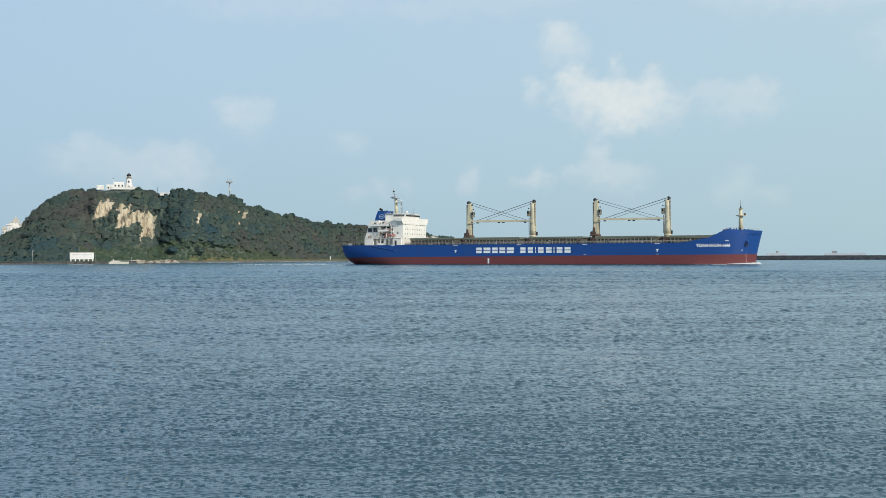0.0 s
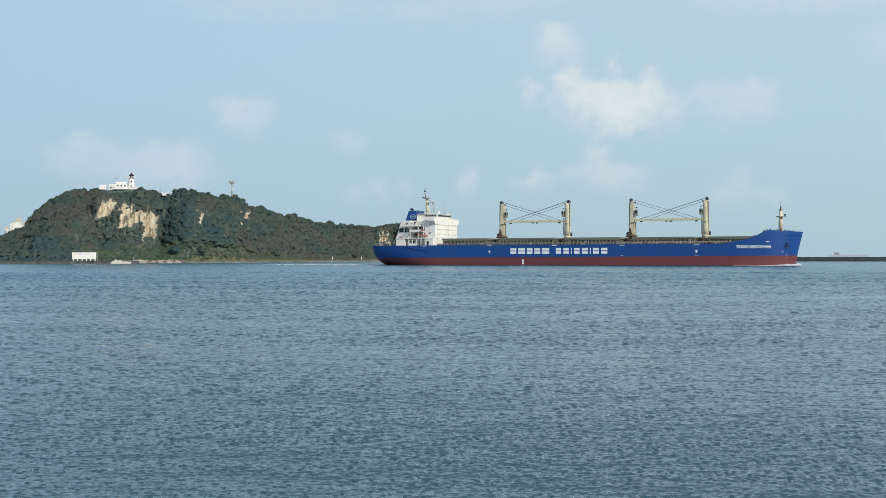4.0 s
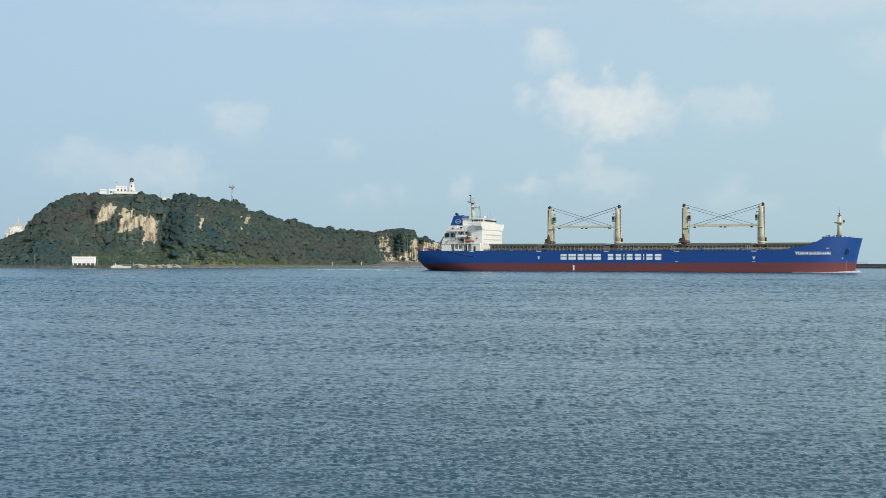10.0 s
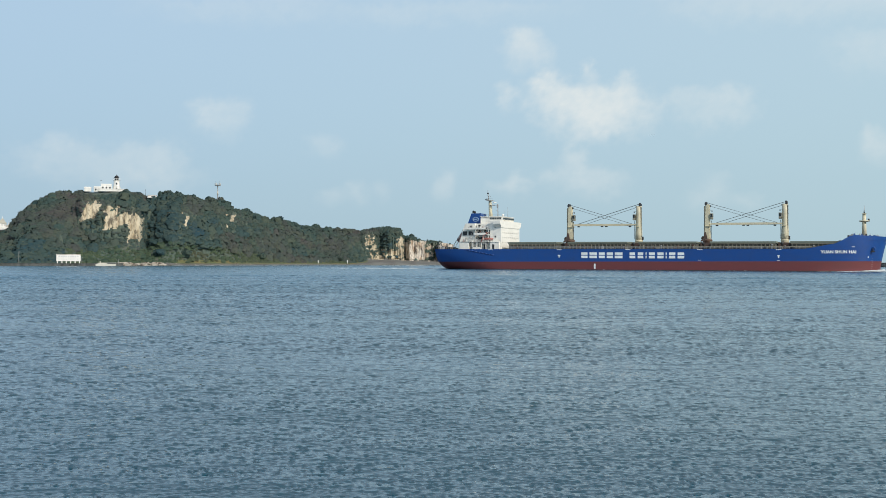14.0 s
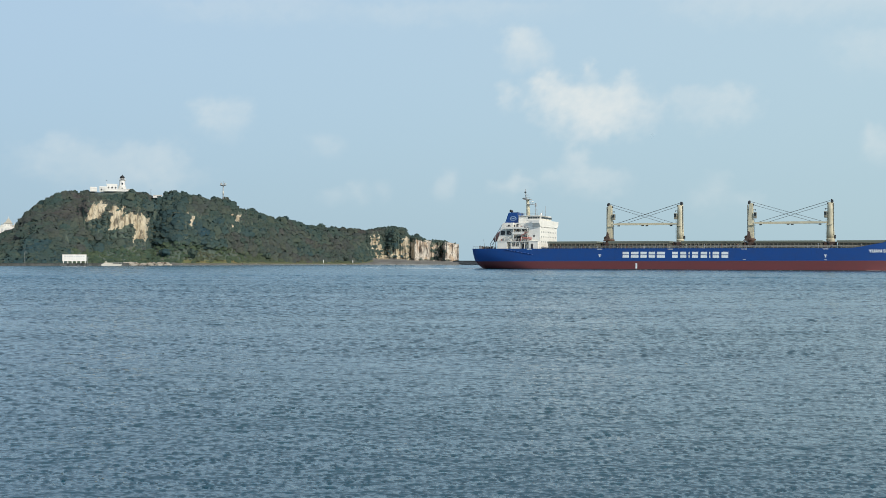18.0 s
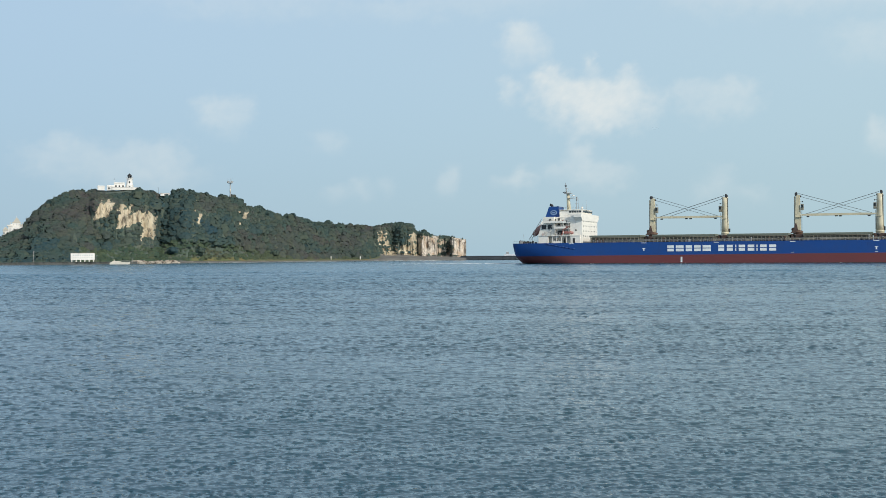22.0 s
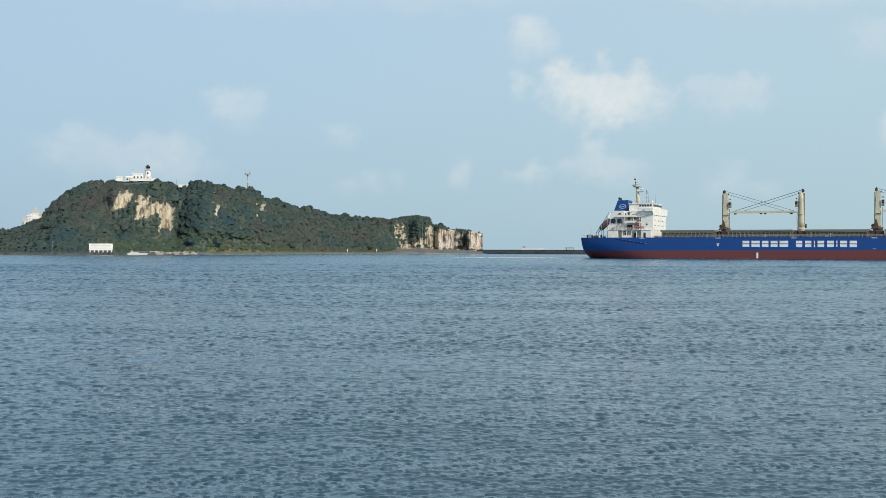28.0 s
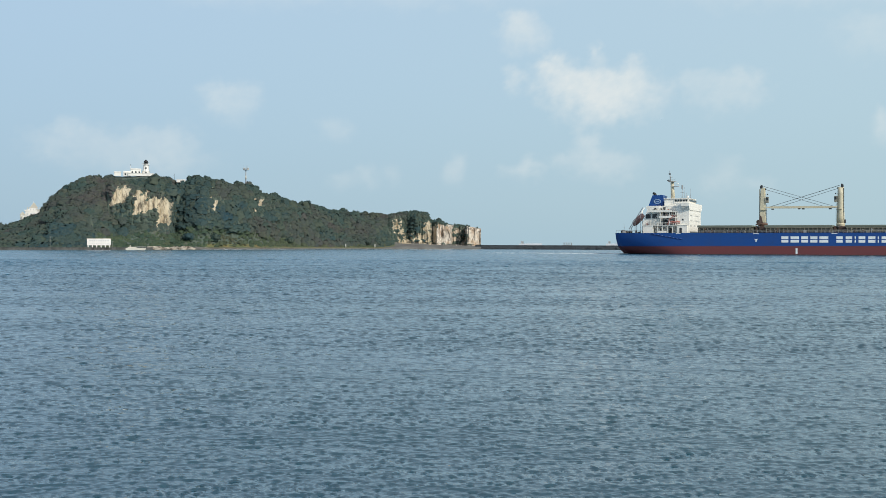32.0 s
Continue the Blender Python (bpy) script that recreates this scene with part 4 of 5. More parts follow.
part("louvre", box(wx(18.6), wx(19.6), -10.7, -10.55, 17.0, 18.6), M_DARK, casing)
part("louvre", box(wx(22.4), wx(23.4), -9.5, -9.3, 11.6, 13.6), M_DARK, casing)
part("louvre", box(wx(19.0), wx(20.2), -9.5, -9.3, 11.6, 13.6), M_DARK, casing)
wheel = part("wheelhouse", prism([(wx(22.2), 20.15), (wx(27.8), 20.15), (wx(28.3), 21.0), (wx(28.0), 22.0), (wx(22.2), 22.0)], -7.6, 7.6), M_WHITE, ship)
part("monkey_island", box(wx(18.2), wx(28.3), -7.9, 7.9, 22.02, 22.22, 0.05), M_WHITE, ship)
part("upper_house", box(wx(18.4), wx(24.3), -7.5, 7.5, 19.1, 21.9, 0.06), M_WHITE, ship)
for k in range(11):
    y = -6.7 + 1.34 * k
    part("pane", box(wx(28.1), wx(28.38), y - 0.5, y + 0.5, 20.95, 21.7), M_GLASS, wheel)
for k in range(5):
    part("pane", box(wx(22.6 + 1.05 * k), wx(23.4 + 1.05 * k), -7.66, -7.5, 20.95, 21.7), M_GLASS, wheel)
for z, ys in ((17.3, 6), (15.3, 9), (13.3, 9), (11.3, 8)):
    for k in range(ys):
        y = -10 + 20 * k / (ys - 1)
        part("porthole", box(wx(29.15), wx(29.24), y - 0.22, y + 0.22, z - 0.28, z + 0.28, 0.03), M_GLASS, main)
for z in (13.6, 17.6):
    part("porthole", box(wx(26.4), wx(27.0), -12.25, -12.15, z - 0.3, z + 0.35), M_GLASS, main)
# louvres on the casing
for u in (12.9, 15.5):
    part("louvre", box(wx(u - 0.95), wx(u + 0.95), -11.6, -11.35, 14.2, 15.9, 0.04), M_GLASS, casing)
    for k in range(3):
        part("slat", box(wx(u - 0.9), wx(u + 0.9), -11.66, -11.6, 14.5 + 0.5 * k, 14.6 + 0.5 * k), M_DARK, casing)
part("doorway", box(wx(20.4), wx(21.4), -9.52, -9.35, 14.5, 16.4), M_DARK, casing)
# open decks round the casing
for u0, u1, z in ((13.2, 24.2, 16.6), (17.6, 24.2, 14.3), (11.2, 28.6, 11.32)):
    part("open_deck", box(wx(u0), wx(u1), -13.2, -11.2, z, z + 0.22, 0.03), M_WHITE, ship)
    part("open_deck", box(wx(u0), wx(u1), 11.2, 13.2, z, z + 0.22, 0.03), M_WHITE, ship)
    if z > 12:
        part("bulwark", box(wx(u0), wx(u1 - 1.4), -13.25, -13.17, z + 0.02, z + 0.85, 0.02), M_WHITE, ship)
    for k in range(int((u1 - u0) / 1.5) + 1):
        part("rail_post", box(wx(u0 + 1.5 * k), wx(u0 + 1.5 * k + 0.07), -13.2, -13.13, z + 0.2, z + 1.2), M_WHITE, ship)
    for dz in (0.7, 1.2):
        part("handrail", box(wx(u0), wx(u1), -13.2, -13.14, z + dz - 0.03, z + dz + 0.03), M_WHITE, ship)
for u in (18.0, 21.5, 23.9):
    part("deck_pillar", box(wx(u), wx(u + 0.2), -13.1, -12.9, 11.5, 16.6), M_WHITE, ship)
# gear on the open galleries
rg = random.Random(77)
for z, u0, u1 in ((16.82, 13.6, 23.6), (14.52, 18.0, 23.6), (11.54, 11.6, 24.0)):
    for k in range(7):
        u = u0 + (u1 - u0) * (k + rg.random() * 0.7) / 7
        h = rg.uniform(0.5, 1.5)
        part("gallery_locker", box(wx(u), wx(u + rg.uniform(0.25, 0.8)), -12.2, -11.6, z, z + h, 0.04), rg.choice((M_GREY, M_DARK, M_WHITE, M_RESCUE)), ship)
for u, z in ((18.4, 14.6), (22.9, 14.6), (18.2, 11.6), (23.8, 11.6)):
    part("gallery_door", box(wx(u), wx(u + 0.75), -9.5, -9.38, z, z + 1.9, 0.03), M_DARK, casing)
for k in range(5):
    part("stair_step", box(wx(15.4 + 0.42 * k), wx(15.85 + 0.42 * k), -12.9, -12.1, 11.9 + 0.9 * k, 12.0 + 0.9 * k), M_GREY, ship)
part("stair_rail", tube((wx(15.3), -12.9, 12.7), (wx(17.6), -12.9, 17.2), 0.06, 0.06, 6), M_GREY, ship)
# side passage below: dark openings
for u0, u1 in ((17.5, 18.5), (21.0, 22.2)):
    part("side_opening", box(wx(u0), wx(u1), -10.5, -10.35, 8.3, 10.4), M_DARK, low)
part("side_opening", box(wx(25.6), wx(26.5), -13.06, -12.95, 8.4, 10.4), M_DARK, low)


def boat_hull(length, beam, height):
    bm = bmesh.new()
    rings = []
    for k in range(11):
        s = k / 10
        w = beam / 2 * (1 - abs(2 * s - 1) ** 3.0) + 0.12
        ring = []
        for a in range(14):
            th = a * math.tau / 14
            ring.append(bm.verts.new(((s - 0.5) * length, w * math.cos(th), height / 2 * math.sin(th) * (0.55 + 0.45 * (w / (beam / 2 + 0.12))))))
        rings.append(ring)
    for p, q in zip(rings, rings[1:]):
        for a in range(14):
            bm.faces.new((p[a], q[a], q[(a + 1) % 14], p[(a + 1) % 14])).smooth = True
    bm.faces.new(rings[0][::-1]), bm.faces.new(rings[-1])
    bmesh.ops.recalc_face_normals(bm, faces=bm.faces[:])
    return bm


part("rescue_boat", moved(boat_hull(4.6, 1.7, 1.25), Matrix.Translation((wx(23.4), -12.3, 12.6))), M_RESCUE, ship, "faded red rescue boat in its davit")
davit = part("davit", prism([(wx(20.8), 11.5), (wx(21.1), 11.5), (wx(21.8), 13.8), (wx(24.4), 15.2), (wx(24.3), 15.4), (wx(21.6), 14.1)], -13.3, -13.1), M_RESCUE, ship)
free_boat = part("free_fall_lifeboat", moved(boat_hull(6.2, 2.6, 2.6), pose(wx(4.2), 8.0, 14.2, 0, -44, 0)), M_BOAT, ship, "faded pinkish free-fall lifeboat on its stern ramp")
ramp = part("launch_ramp", tube((wx(0.7), 6.5, 10.4), (wx(6.4), 6.5, 19.2), 0.16, 0.16, 8), M_WHITE, ship)
part("launch_ramp", tube((wx(0.7), 9.5, 10.4), (wx(6.4), 9.5, 19.2), 0.16, 0.16, 8), M_WHITE, ship)
for u, z in ((1.0, 10.8), (3.2, 14.2), (5.6, 18.0)):
    part("ramp_leg", tube((wx(u), 6.5, 8.2), (wx(u), 6.5, z), 0.12, 0.12, 8), M_WHITE, ship)
    part("ramp_leg", tube((wx(u), 9.5, 8.2), (wx(u), 9.5, z), 0.12, 0.12, 8), M_WHITE, ship)

# funnel
bm = prism([(wx(11.0), 19.2), (wx(17.2), 19.2), (wx(17.0), 23.8), (wx(12.7), 23.8)], -3.6, 3.6)
bmesh.ops.bevel(bm, geom=bm.edges[:], offset=0.12, segments=2, affect="EDGES")
funnel = part("funnel", bm, M_BLUE, ship, "blue funnel with a pale oval badge")
part("funnel_base", box(wx(10.4), wx(18.4), -4.6, 4.6, 18.2, 19.3, 0.06), M_WHITE, ship)
part("badge", moved(lathe([(0.85, -0.03), (1.3, -0.03), (1.3, 0.03), (0.85, 0.03), (0.85, -0.03)], 26, False), pose(wx(14.7), -3.62, 21.2, 90) @ Matrix.Diagonal((1.15, 0.78, 1, 1))), M_BADGE, funnel)
bm = tube((wx(13.2), -0.6, 23.4), (wx(13.2), -0.6, 24.4), 0.55, 0.55, 14)
add_tube(bm, (wx(13.4), -0.6, 24.3), (wx(12.3), -0.6, 24.75), 0.5, 0.5, 14)
part("badge_bar", box(wx(14.0), wx(15.4), -3.66, -3.58, 20.95, 21.45), M_BADGE, funnel)
part("exhaust_pipe", bm, M_BLACK, funnel)
part("exhaust_pipe", tube((wx(15.2), 0.9, 23.4), (wx(15.2), 0.9, 24.1), 0.35, 0.35, 12), M_BLACK, funnel)

# radar mast
bm = tube((wx(20.3), 0, 22.2), (wx(19.9), 0, 29.6), 0.85, 0.62, 14)
mast = part("radar_mast", bm, M_CREAM, ship, "cream radar mast with platforms and scanners")
part("platform", box(wx(18.6), wx(21.4), -1.5, 1.5, 29.2, 29.4), M_GREY, mast)
part("platform", box(wx(20.0), wx(22.6), -1.2, 1.2, 27.2, 27.4), M_GREY, mast)
for x0, x1, z in ((18.6, 21.4, 30.2), (20.0, 22.6, 28.2)):
    part("handrail", box(wx(x0), wx(x1), -1.5, -1.44, z - 0.04, z + 0.04), M_GREY, mast)
    for k in range(4):
        u = x0 + (x1 - x0) * k / 3
        part("rail_post", box(wx(u - 0.03), wx(u + 0.03), -1.5, -1.44, z - 0.9, z), M_GREY, mast)
part("scanner", box(wx(18.2), wx(18.9), -1.9, 1.9, 29.6, 29.85, 0.05), M_DARK, mast)
part("scanner", box(wx(22.0), wx(22.4), -1.5, 1.5, 28.3, 28.55, 0.05), M_WHITE, mast)
part("yard", box(wx(19.4), wx(19.6), -2.2, 2.2, 31.2, 31.4), M_GREY, mast)
part("pole", tube((wx(19.3), 0, 29.2), (wx(18.9), 0, 33.8), 0.24, 0.1, 10), M_GREY, mast)
part("signal_lamp", box(wx(18.6), wx(19.3), -0.4, 0.4, 32.2, 32.7, 0.06), M_DARK, mast)
for u, y, z in ((26.0, -6, 26.8), (26.6, 4, 26.6), (24.6, 6, 25.0)):
    aerial = part("aerial", tube((wx(u), y, 22.3), (wx(u), y, z), 0.09, 0.05, 8), M_GREY, ship)
sat = part("satellite_post", tube((wx(24.9), -4.5, 22.2), (wx(24.9), -4.5, 26.2), 0.12, 0.09, 8), M_GREY, ship)
part("antenna_box", box(wx(24.6), wx(25.2), -4.8, -4.2, 26.0, 27.6, 0.1), M_GREY, sat)
part("cross_bar", box(wx(24.2), wx(25.6), -4.55, -4.45, 24.6, 24.75), M_GREY, sat)
part("dome", moved(lathe([(0.2, 22.2), (0.2, 22.6), (0.45, 22.8), (0.48, 23.1), (0.3, 23.4), (0.05, 23.5)], 14), Matrix.Translation((wx(26.8), -3.0, 0))), M_WHITE, ship)
part("roof_rail", box(wx(18.2), wx(28.2), -7.8, -7.74, 23.1, 23.16), M_GREY, ship)
for k in range(8):
    part("rail_post", box(wx(18.2 + 1.42 * k), wx(18.26 + 1.42 * k), -7.8, -7.74, 22.2, 23.1), M_GREY, ship)

# foremast and forecastle gear
bm = tube((wx(169.0), 0, 11.4), (wx(169.0), 0, 21.8), 0.95, 0.62, 14)
fore = part("foremast", bm, M_CREAM, ship, "cream foremast with a lamp platform")
part("platform", box(wx(167.7), wx(171.0), -1.3, 1.3, 18.9, 19.15, 0.04), M_CREAM, fore)
part("platform", lathe([(0.6, 18.6), (1.75, 18.85), (1.85, 19.0), (1.85, 19.2), (0.6, 19.22)], 16), M_CREAM, fore).location.x = wx(169.0)
part("platform", box(wx(168.2), wx(169.8), -1.0, 1.0, 21.7, 21.9, 0.03), M_CREAM, fore)
part("lamp", box(wx(168.75), wx(169.25), -0.3, 0.3, 21.9, 22.6, 0.06), M_DARK, fore)
part("pole", tube((wx(169.0), 0, 21.8), (wx(169.0), 0, 24.9), 0.16, 0.07, 8), M_GREY, fore)
part("lamp", box(wx(170.2), wx(170.9), -0.4, 0.4, 19.15, 19.9, 0.08), M_DARK, fore)
for u, y in ((165.5, -6), (166.6, -5), (171.2, -3.5), (172.5, 2.8), (164.5, 3)):
    part("windlass", moved(lathe([(0.3, -0.9), (0.8, -0.9), (0.55, -0.7), (0.55, 0.7), (0.8, 0.9), (0.3, 0.9)], 12), pose(wx(u), y, 12.4, 90)), M_DARK, ship)
for k in range(14):
    u = 165.2 + 0.85 * k
    b = half_breadth(u, 13) - 0.1
    part("rail_post", box(wx(u), wx(u + 0.06), -b - 0.03, -b + 0.03, float(deck_z(u)), float(deck_z(u)) + 0.85), M_GREY, ship)
rg = random.Random(12)
for k in range(16):
    u = 163.6 + 0.68 * k
    y = -half_breadth(u, 13) * rg.uniform(0.4, 0.8)
    part("forecastle_fitting", box(wx(u - 0.3), wx(u + rg.uniform(0.1, 0.5)), y - 0.3, y + 0.3, 11.5, float(deck_z(u)) + rg.uniform(0.1, 0.75), 0.08), rg.choice((M_DARK, M_BLUE, M_GREY)), ship)
part("forecastle_bulkhead", box(wx(160.4), wx(161.2), -12.4, 12.4, 8.2, 11.6, 0.05), M_HATCH, ship)
# stern rail and mooring gear
for k in range(12):
    u = 0.4 + 1.0 * k
    b = half_breadth(u, 8.4) - 0.2
    part("rail_post", box(wx(u), wx(u + 0.06), -b - 0.03, -b + 0.03, 8.3, 9.4), M_GREY, ship)
for u, y in ((1.6, -6), (2.6, -9), (5.5, -10), (1.8, 4)):
    part("mooring_winch", moved(lathe([(0.2, -0.8), (0.55, -0.8), (0.38, -0.6), (0.38, 0.6), (0.55, 0.8), (0.2, 0.8)], 12), pose(wx(u), y, 8.85, 90)), M_DARK, ship)

for k in range(14):
    u = rg.uniform(0.8, 10)
    y = -half_breadth(u, 8.4) * rg.uniform(0.35, 0.9)
    h = rg.uniform(0.4, 1.4)
    part("stern_fitting", box(wx(u - 0.3), wx(u + rg.uniform(0.2, 0.7)), y - 0.3, y + 0.3, 8.25, 8.4 + h, 0.06), rg.choice((M_DARK, M_GREY, M_DECK, M_STAY)), ship)
part("ensign_staff", tube((wx(0.8), 0, 8.3), (wx(0.1), 0, 12.6), 0.07, 0.04, 6), M_GREY, ship)
part("handrail", tube((wx(0.4), -half_breadth(0.4, 8.4) + 0.2, 9.4), (wx(11.4), -half_breadth(11.4, 8.4) + 0.2, 9.4), 0.05, 0.05, 6), M_GREY, ship)

# ---- on and round the headland ----


def polar(az, r, z):
    return Vector((r * math.sin(radians(az)), r * math.cos(radians(az)), z))


def facing(az, r, z):
    """A pose whose -y side looks back at the quay."""
    return Matrix.Translation(polar(az, r, z)) @ pose(0, 0, 0, 0, 0, -az)


def lighthouse():
    m = facing(-16.36, 715, 46.9)
    lh = thing("lighthouse", m, "white octagonal lighthouse with a black dome on the clifftop", "lighthouse")
    part("base", lathe([(2.9, 0), (2.9, 0.6), (2.45, 0.7), (2.35, 3.0), (2.5, 3.1), (2.5, 3.3)], 8), M_WALLWHITE, lh)
    tower = part("tower", lathe([(2.0, 3.3), (1.75, 6.2), (1.7, 7.0)], 8), M_WALLWHITE, lh)
    part("gallery", lathe([(1.7, 6.9), (2.25, 7.2), (2.25, 7.4), (1.5, 7.42)], 16), M_WALLWHITE, lh)
    part("lantern", lathe([(1.25, 7.4), (1.25, 8.9)], 16), M_GLASS, lh)
    part("dome", lathe([(1.55, 8.85), (1.5, 9.1), (1.1, 9.8), (0.5, 10.3), (0.12, 10.5), (0.1, 11.0)], 16), M_BLACK, lh)
    for k in range(12):
        a = k * math.tau / 12
        part("rail_post", tube((2.15 * math.cos(a), 2.15 * math.sin(a), 7.4), (2.15 * math.cos(a), 2.15 * math.sin(a), 8.3), 0.05, 0.05, 6), M_WALLWHITE, lh)
    part("rail", lathe([(2.1, 8.25), (2.2, 8.25), (2.2, 8.35), (2.1, 8.35), (2.1, 8.25)], 16, False), M_WALLWHITE, lh)
    for k, z in enumerate((1.2, 4.4)):
        part("window", box(-0.4, 0.4, -2.45 + 0.45 * k, -1.6, z, z + 1.2), M_GLASS, lh)
    return lh


lighthouse()


def flat_house(az, r, z, w, d, h, label, windows=3, parapet=True, name="keepers_house", material=None):
    ob = thing(name, facing(az, r, z), label, "building")
    part("wall", box(-w / 2, w / 2, -d / 2, d / 2, 0, h, 0.05), material or M_WALLWHITE, ob)
    part("roof", box(-w / 2 - 0.2, w / 2 + 0.2, -d / 2 - 0.2, d / 2 + 0.2, h + 0.004, h + 0.3, 0.05), material or M_WALLWHITE, ob)
    if parapet:
        part("parapet", box(-w / 2, w / 2, -d / 2, -d / 2 + 0.25, h + 0.3, h + 0.75), material or M_WALLWHITE, ob)
    for k in range(windows):
        x = -w / 2 + w * (k + 0.5) / windows
        win = part("window", box(x - 0.45, x + 0.45, -d / 2 - 0.03, -d / 2 + 0.1, h * 0.3, h * 0.72), M_GLASS, ob)
        part("window_sill", box(x - 0.6, x + 0.6, -d / 2 - 0.15, -d / 2 + 0.05, h * 0.24, h * 0.3), M_WALLWHITE, win)
    return ob


flat_house(-17.76, 712, 46.3, 4.2, 5, 2.2, "small white flat-roofed hut beside the lighthouse", 0)
flat_house(-17.28, 712, 46.3, 4.8, 5, 2.6, "low white annex on the clifftop", 2)
flat_house(-16.86, 713, 46.7, 6.4, 6, 4.0, "white keeper's house with a flat roof", 3)
flat_house(-16.62, 709, 46.6, 15.6, 1.0, 1.5, "long white terrace wall on the cliff edge", 0, False, "terrace_wall")
flat_house(-14.6, 722, 43.6, 5.6, 5, 1.6, "small white shelter with a flat roof among trees", 1, False, "shelter")
flag = thing("flagpole", facing(-17.12, 712, 47), "thin white flagpole on the keeper's house", "flagpole")
part("pole", tube((0, 0, 0), (0, 0, 6.4), 0.09, 0.05, 8), M_WALLWHITE, flag)
part("finial", lathe([(0.05, 6.4), (0.28, 6.6), (0.28, 6.8), (0.05, 7.0)], 10), M_DARK, flag)
part("pole", tube((27.5, 10, -3), (27.5, 10, 2.3), 0.12, 0.08, 8), M_DARK, flag)


def signal_mast():
    m = facing(-11.28, 748, 44.0)
    ob = thing("signal_mast", m, "tall pale grey steel mast with a round antenna platform", "mast")
    part("pole", tube((0, 0, -3), (0, 0, 11.0), 0.42, 0.3, 12), M_GREY, ob)
    part("band", lathe([(0.46, 4.0), (0.44, 6.4)], 14), M_PALE, ob)
    part("platform", lathe([(0.4, 10.0), (1.9, 10.3), (2.1, 10.4), (2.1, 10.6), (0.4, 10.65)], 18), M_GREY, ob)
    for k in range(6):
        a = k * math.tau / 6
        part("antenna", box(1.85 * math.cos(a) - 0.22, 1.85 * math.cos(a) + 0.22, 1.85 * math.sin(a) - 0.15, 1.85 * math.sin(a) + 0.15, 10.6, 11.9), M_GREY if k % 2 else M_PALE, ob)
    part("ring_rail", lathe([(2.0, 11.3), (2.15, 11.3), (2.15, 11.42), (2.0, 11.42), (2.0, 11.3)], 18, False), M_GREY, ob)
    for x in (-1.4, 0.2, 1.2):
        part("whip_aerial", tube((x, 0, 10.6), (x, 0, 13.6), 0.09, 0.05, 6), M_GREY, ob)
    return ob


signal_mast()


def temple():
    ob = thing("hillside_temple", facing(-21.85, 770, 19.6), "cream temple building with a pitched roof half hidden by trees", "temple")
    part("wall", box(-4.2, 5.0, -4, 4, 0, 5.4, 0.05), M_WALLWHITE, ob)
    part("wall", box(-7.4, -4.2, -3, 3, -1.5, 2.6, 0.05), M_WALLWHITE, ob)
    part("wall", box(-1.6, 3.4, -3, 3, 5.4, 7.6, 0.05), M_WALLWHITE, ob)
    part("roof", prism([(-4.9, 5.4), (-1.5, 5.4), (-1.5, 7.0), (-3.6, 6.1), (-4.7, 6.3)], -4.4, 4.4), M_WALLWHITE, ob, "pale tiled eave roof with upturned tip")
    part("roof", prism([(3.3, 5.4), (6.0, 5.4), (6.3, 6.6), (5.0, 6.0), (3.3, 6.9)], -4.4, 4.4), M_PALE, ob, "weathered pale buff eave roof")
    part("roof", prism([(-2.2, 7.6), (4.0, 7.6), (3.2, 8.3), (1.7, 10.8), (0.6, 10.8), (-0.9, 8.4)], -3.4, 3.4), M_PALE, ob, "weathered pale buff steep roof")
    for k in range(4):
        part("window", box(-3.4 + 2.2 * k, -2.3 + 2.2 * k, -4.05, -3.9, 2.2, 4.2), M_FADED, ob)
    part("roof", prism([(-7.8, 2.6), (-3.9, 2.6), (-4.4, 3.3), (-5.6, 4.9), (-6.1, 4.9), (-7.3, 3.3)], -3.3, 3.3), M_PALE, ob, "weathered pale buff side roof")
    for x in (-6.6, -1.2, 3.0, 4.6):
        part("balcony", box(x - 0.7, x + 0.7, -4.7, -3.95, 1.2, 1.9, 0.04), M_PALE, ob)
    for x in (-2.9, 4.9):
        part("roof_spire", tube((x, -2, 6.0), (x, -2, 8.4), 0.42, 0.06, 8), M_PALE, ob)
    for x in (-0.9, 0.9, 2.6):
        part("window", box(x - 0.4, x + 0.4, -3.06, -2.9, 5.9, 7.1), M_FADED, ob)
    part("ridge_ornament", tube((1.1, 0, 10.8), (1.1, 0, 12.4), 0.25, 0.05, 8), M_WALLWHITE, ob)
    return ob


temple()
flat_house(-23.45, 760, 11.5, 6, 5, 3.4, "white house among trees at the hill's foot", 3)


def sign_board():
    ob = thing("harbour_sign", facing(-18.66, 603, 1.2), "white sign board on legs with two rows of dark writing", "sign")
    part("board", box(-6.1, 6.1, -0.25, 0.25, 1.3, 4.85, 0.04), M_WALLWHITE, ob)
    part("coping", box(-6.3, 6.3, -0.4, 0.4, 4.86, 5.05, 0.03), M_ROCKRED, ob)
    for k in range(6):
        x = -5.5 + 2.2 * k
        part("leg", box(x - 0.25, x + 0.25, -0.3, 0.3, -0.6, 1.3), M_WALLWHITE, ob)
    for k in range(9):
        part("writing_bar", box(-5.0 + 1.15 * k, -5.0 + 1.15 * k + 0.8, -0.28, -0.25, 3.45, 4.15), M_FADED, ob)
        part("writing_bar", box(-5.0 + 1.15 * k, -5.0 + 1.15 * k + 0.75, -0.28, -0.25, 2.3, 2.6), M_FADED, ob)
    return ob


sign_board()


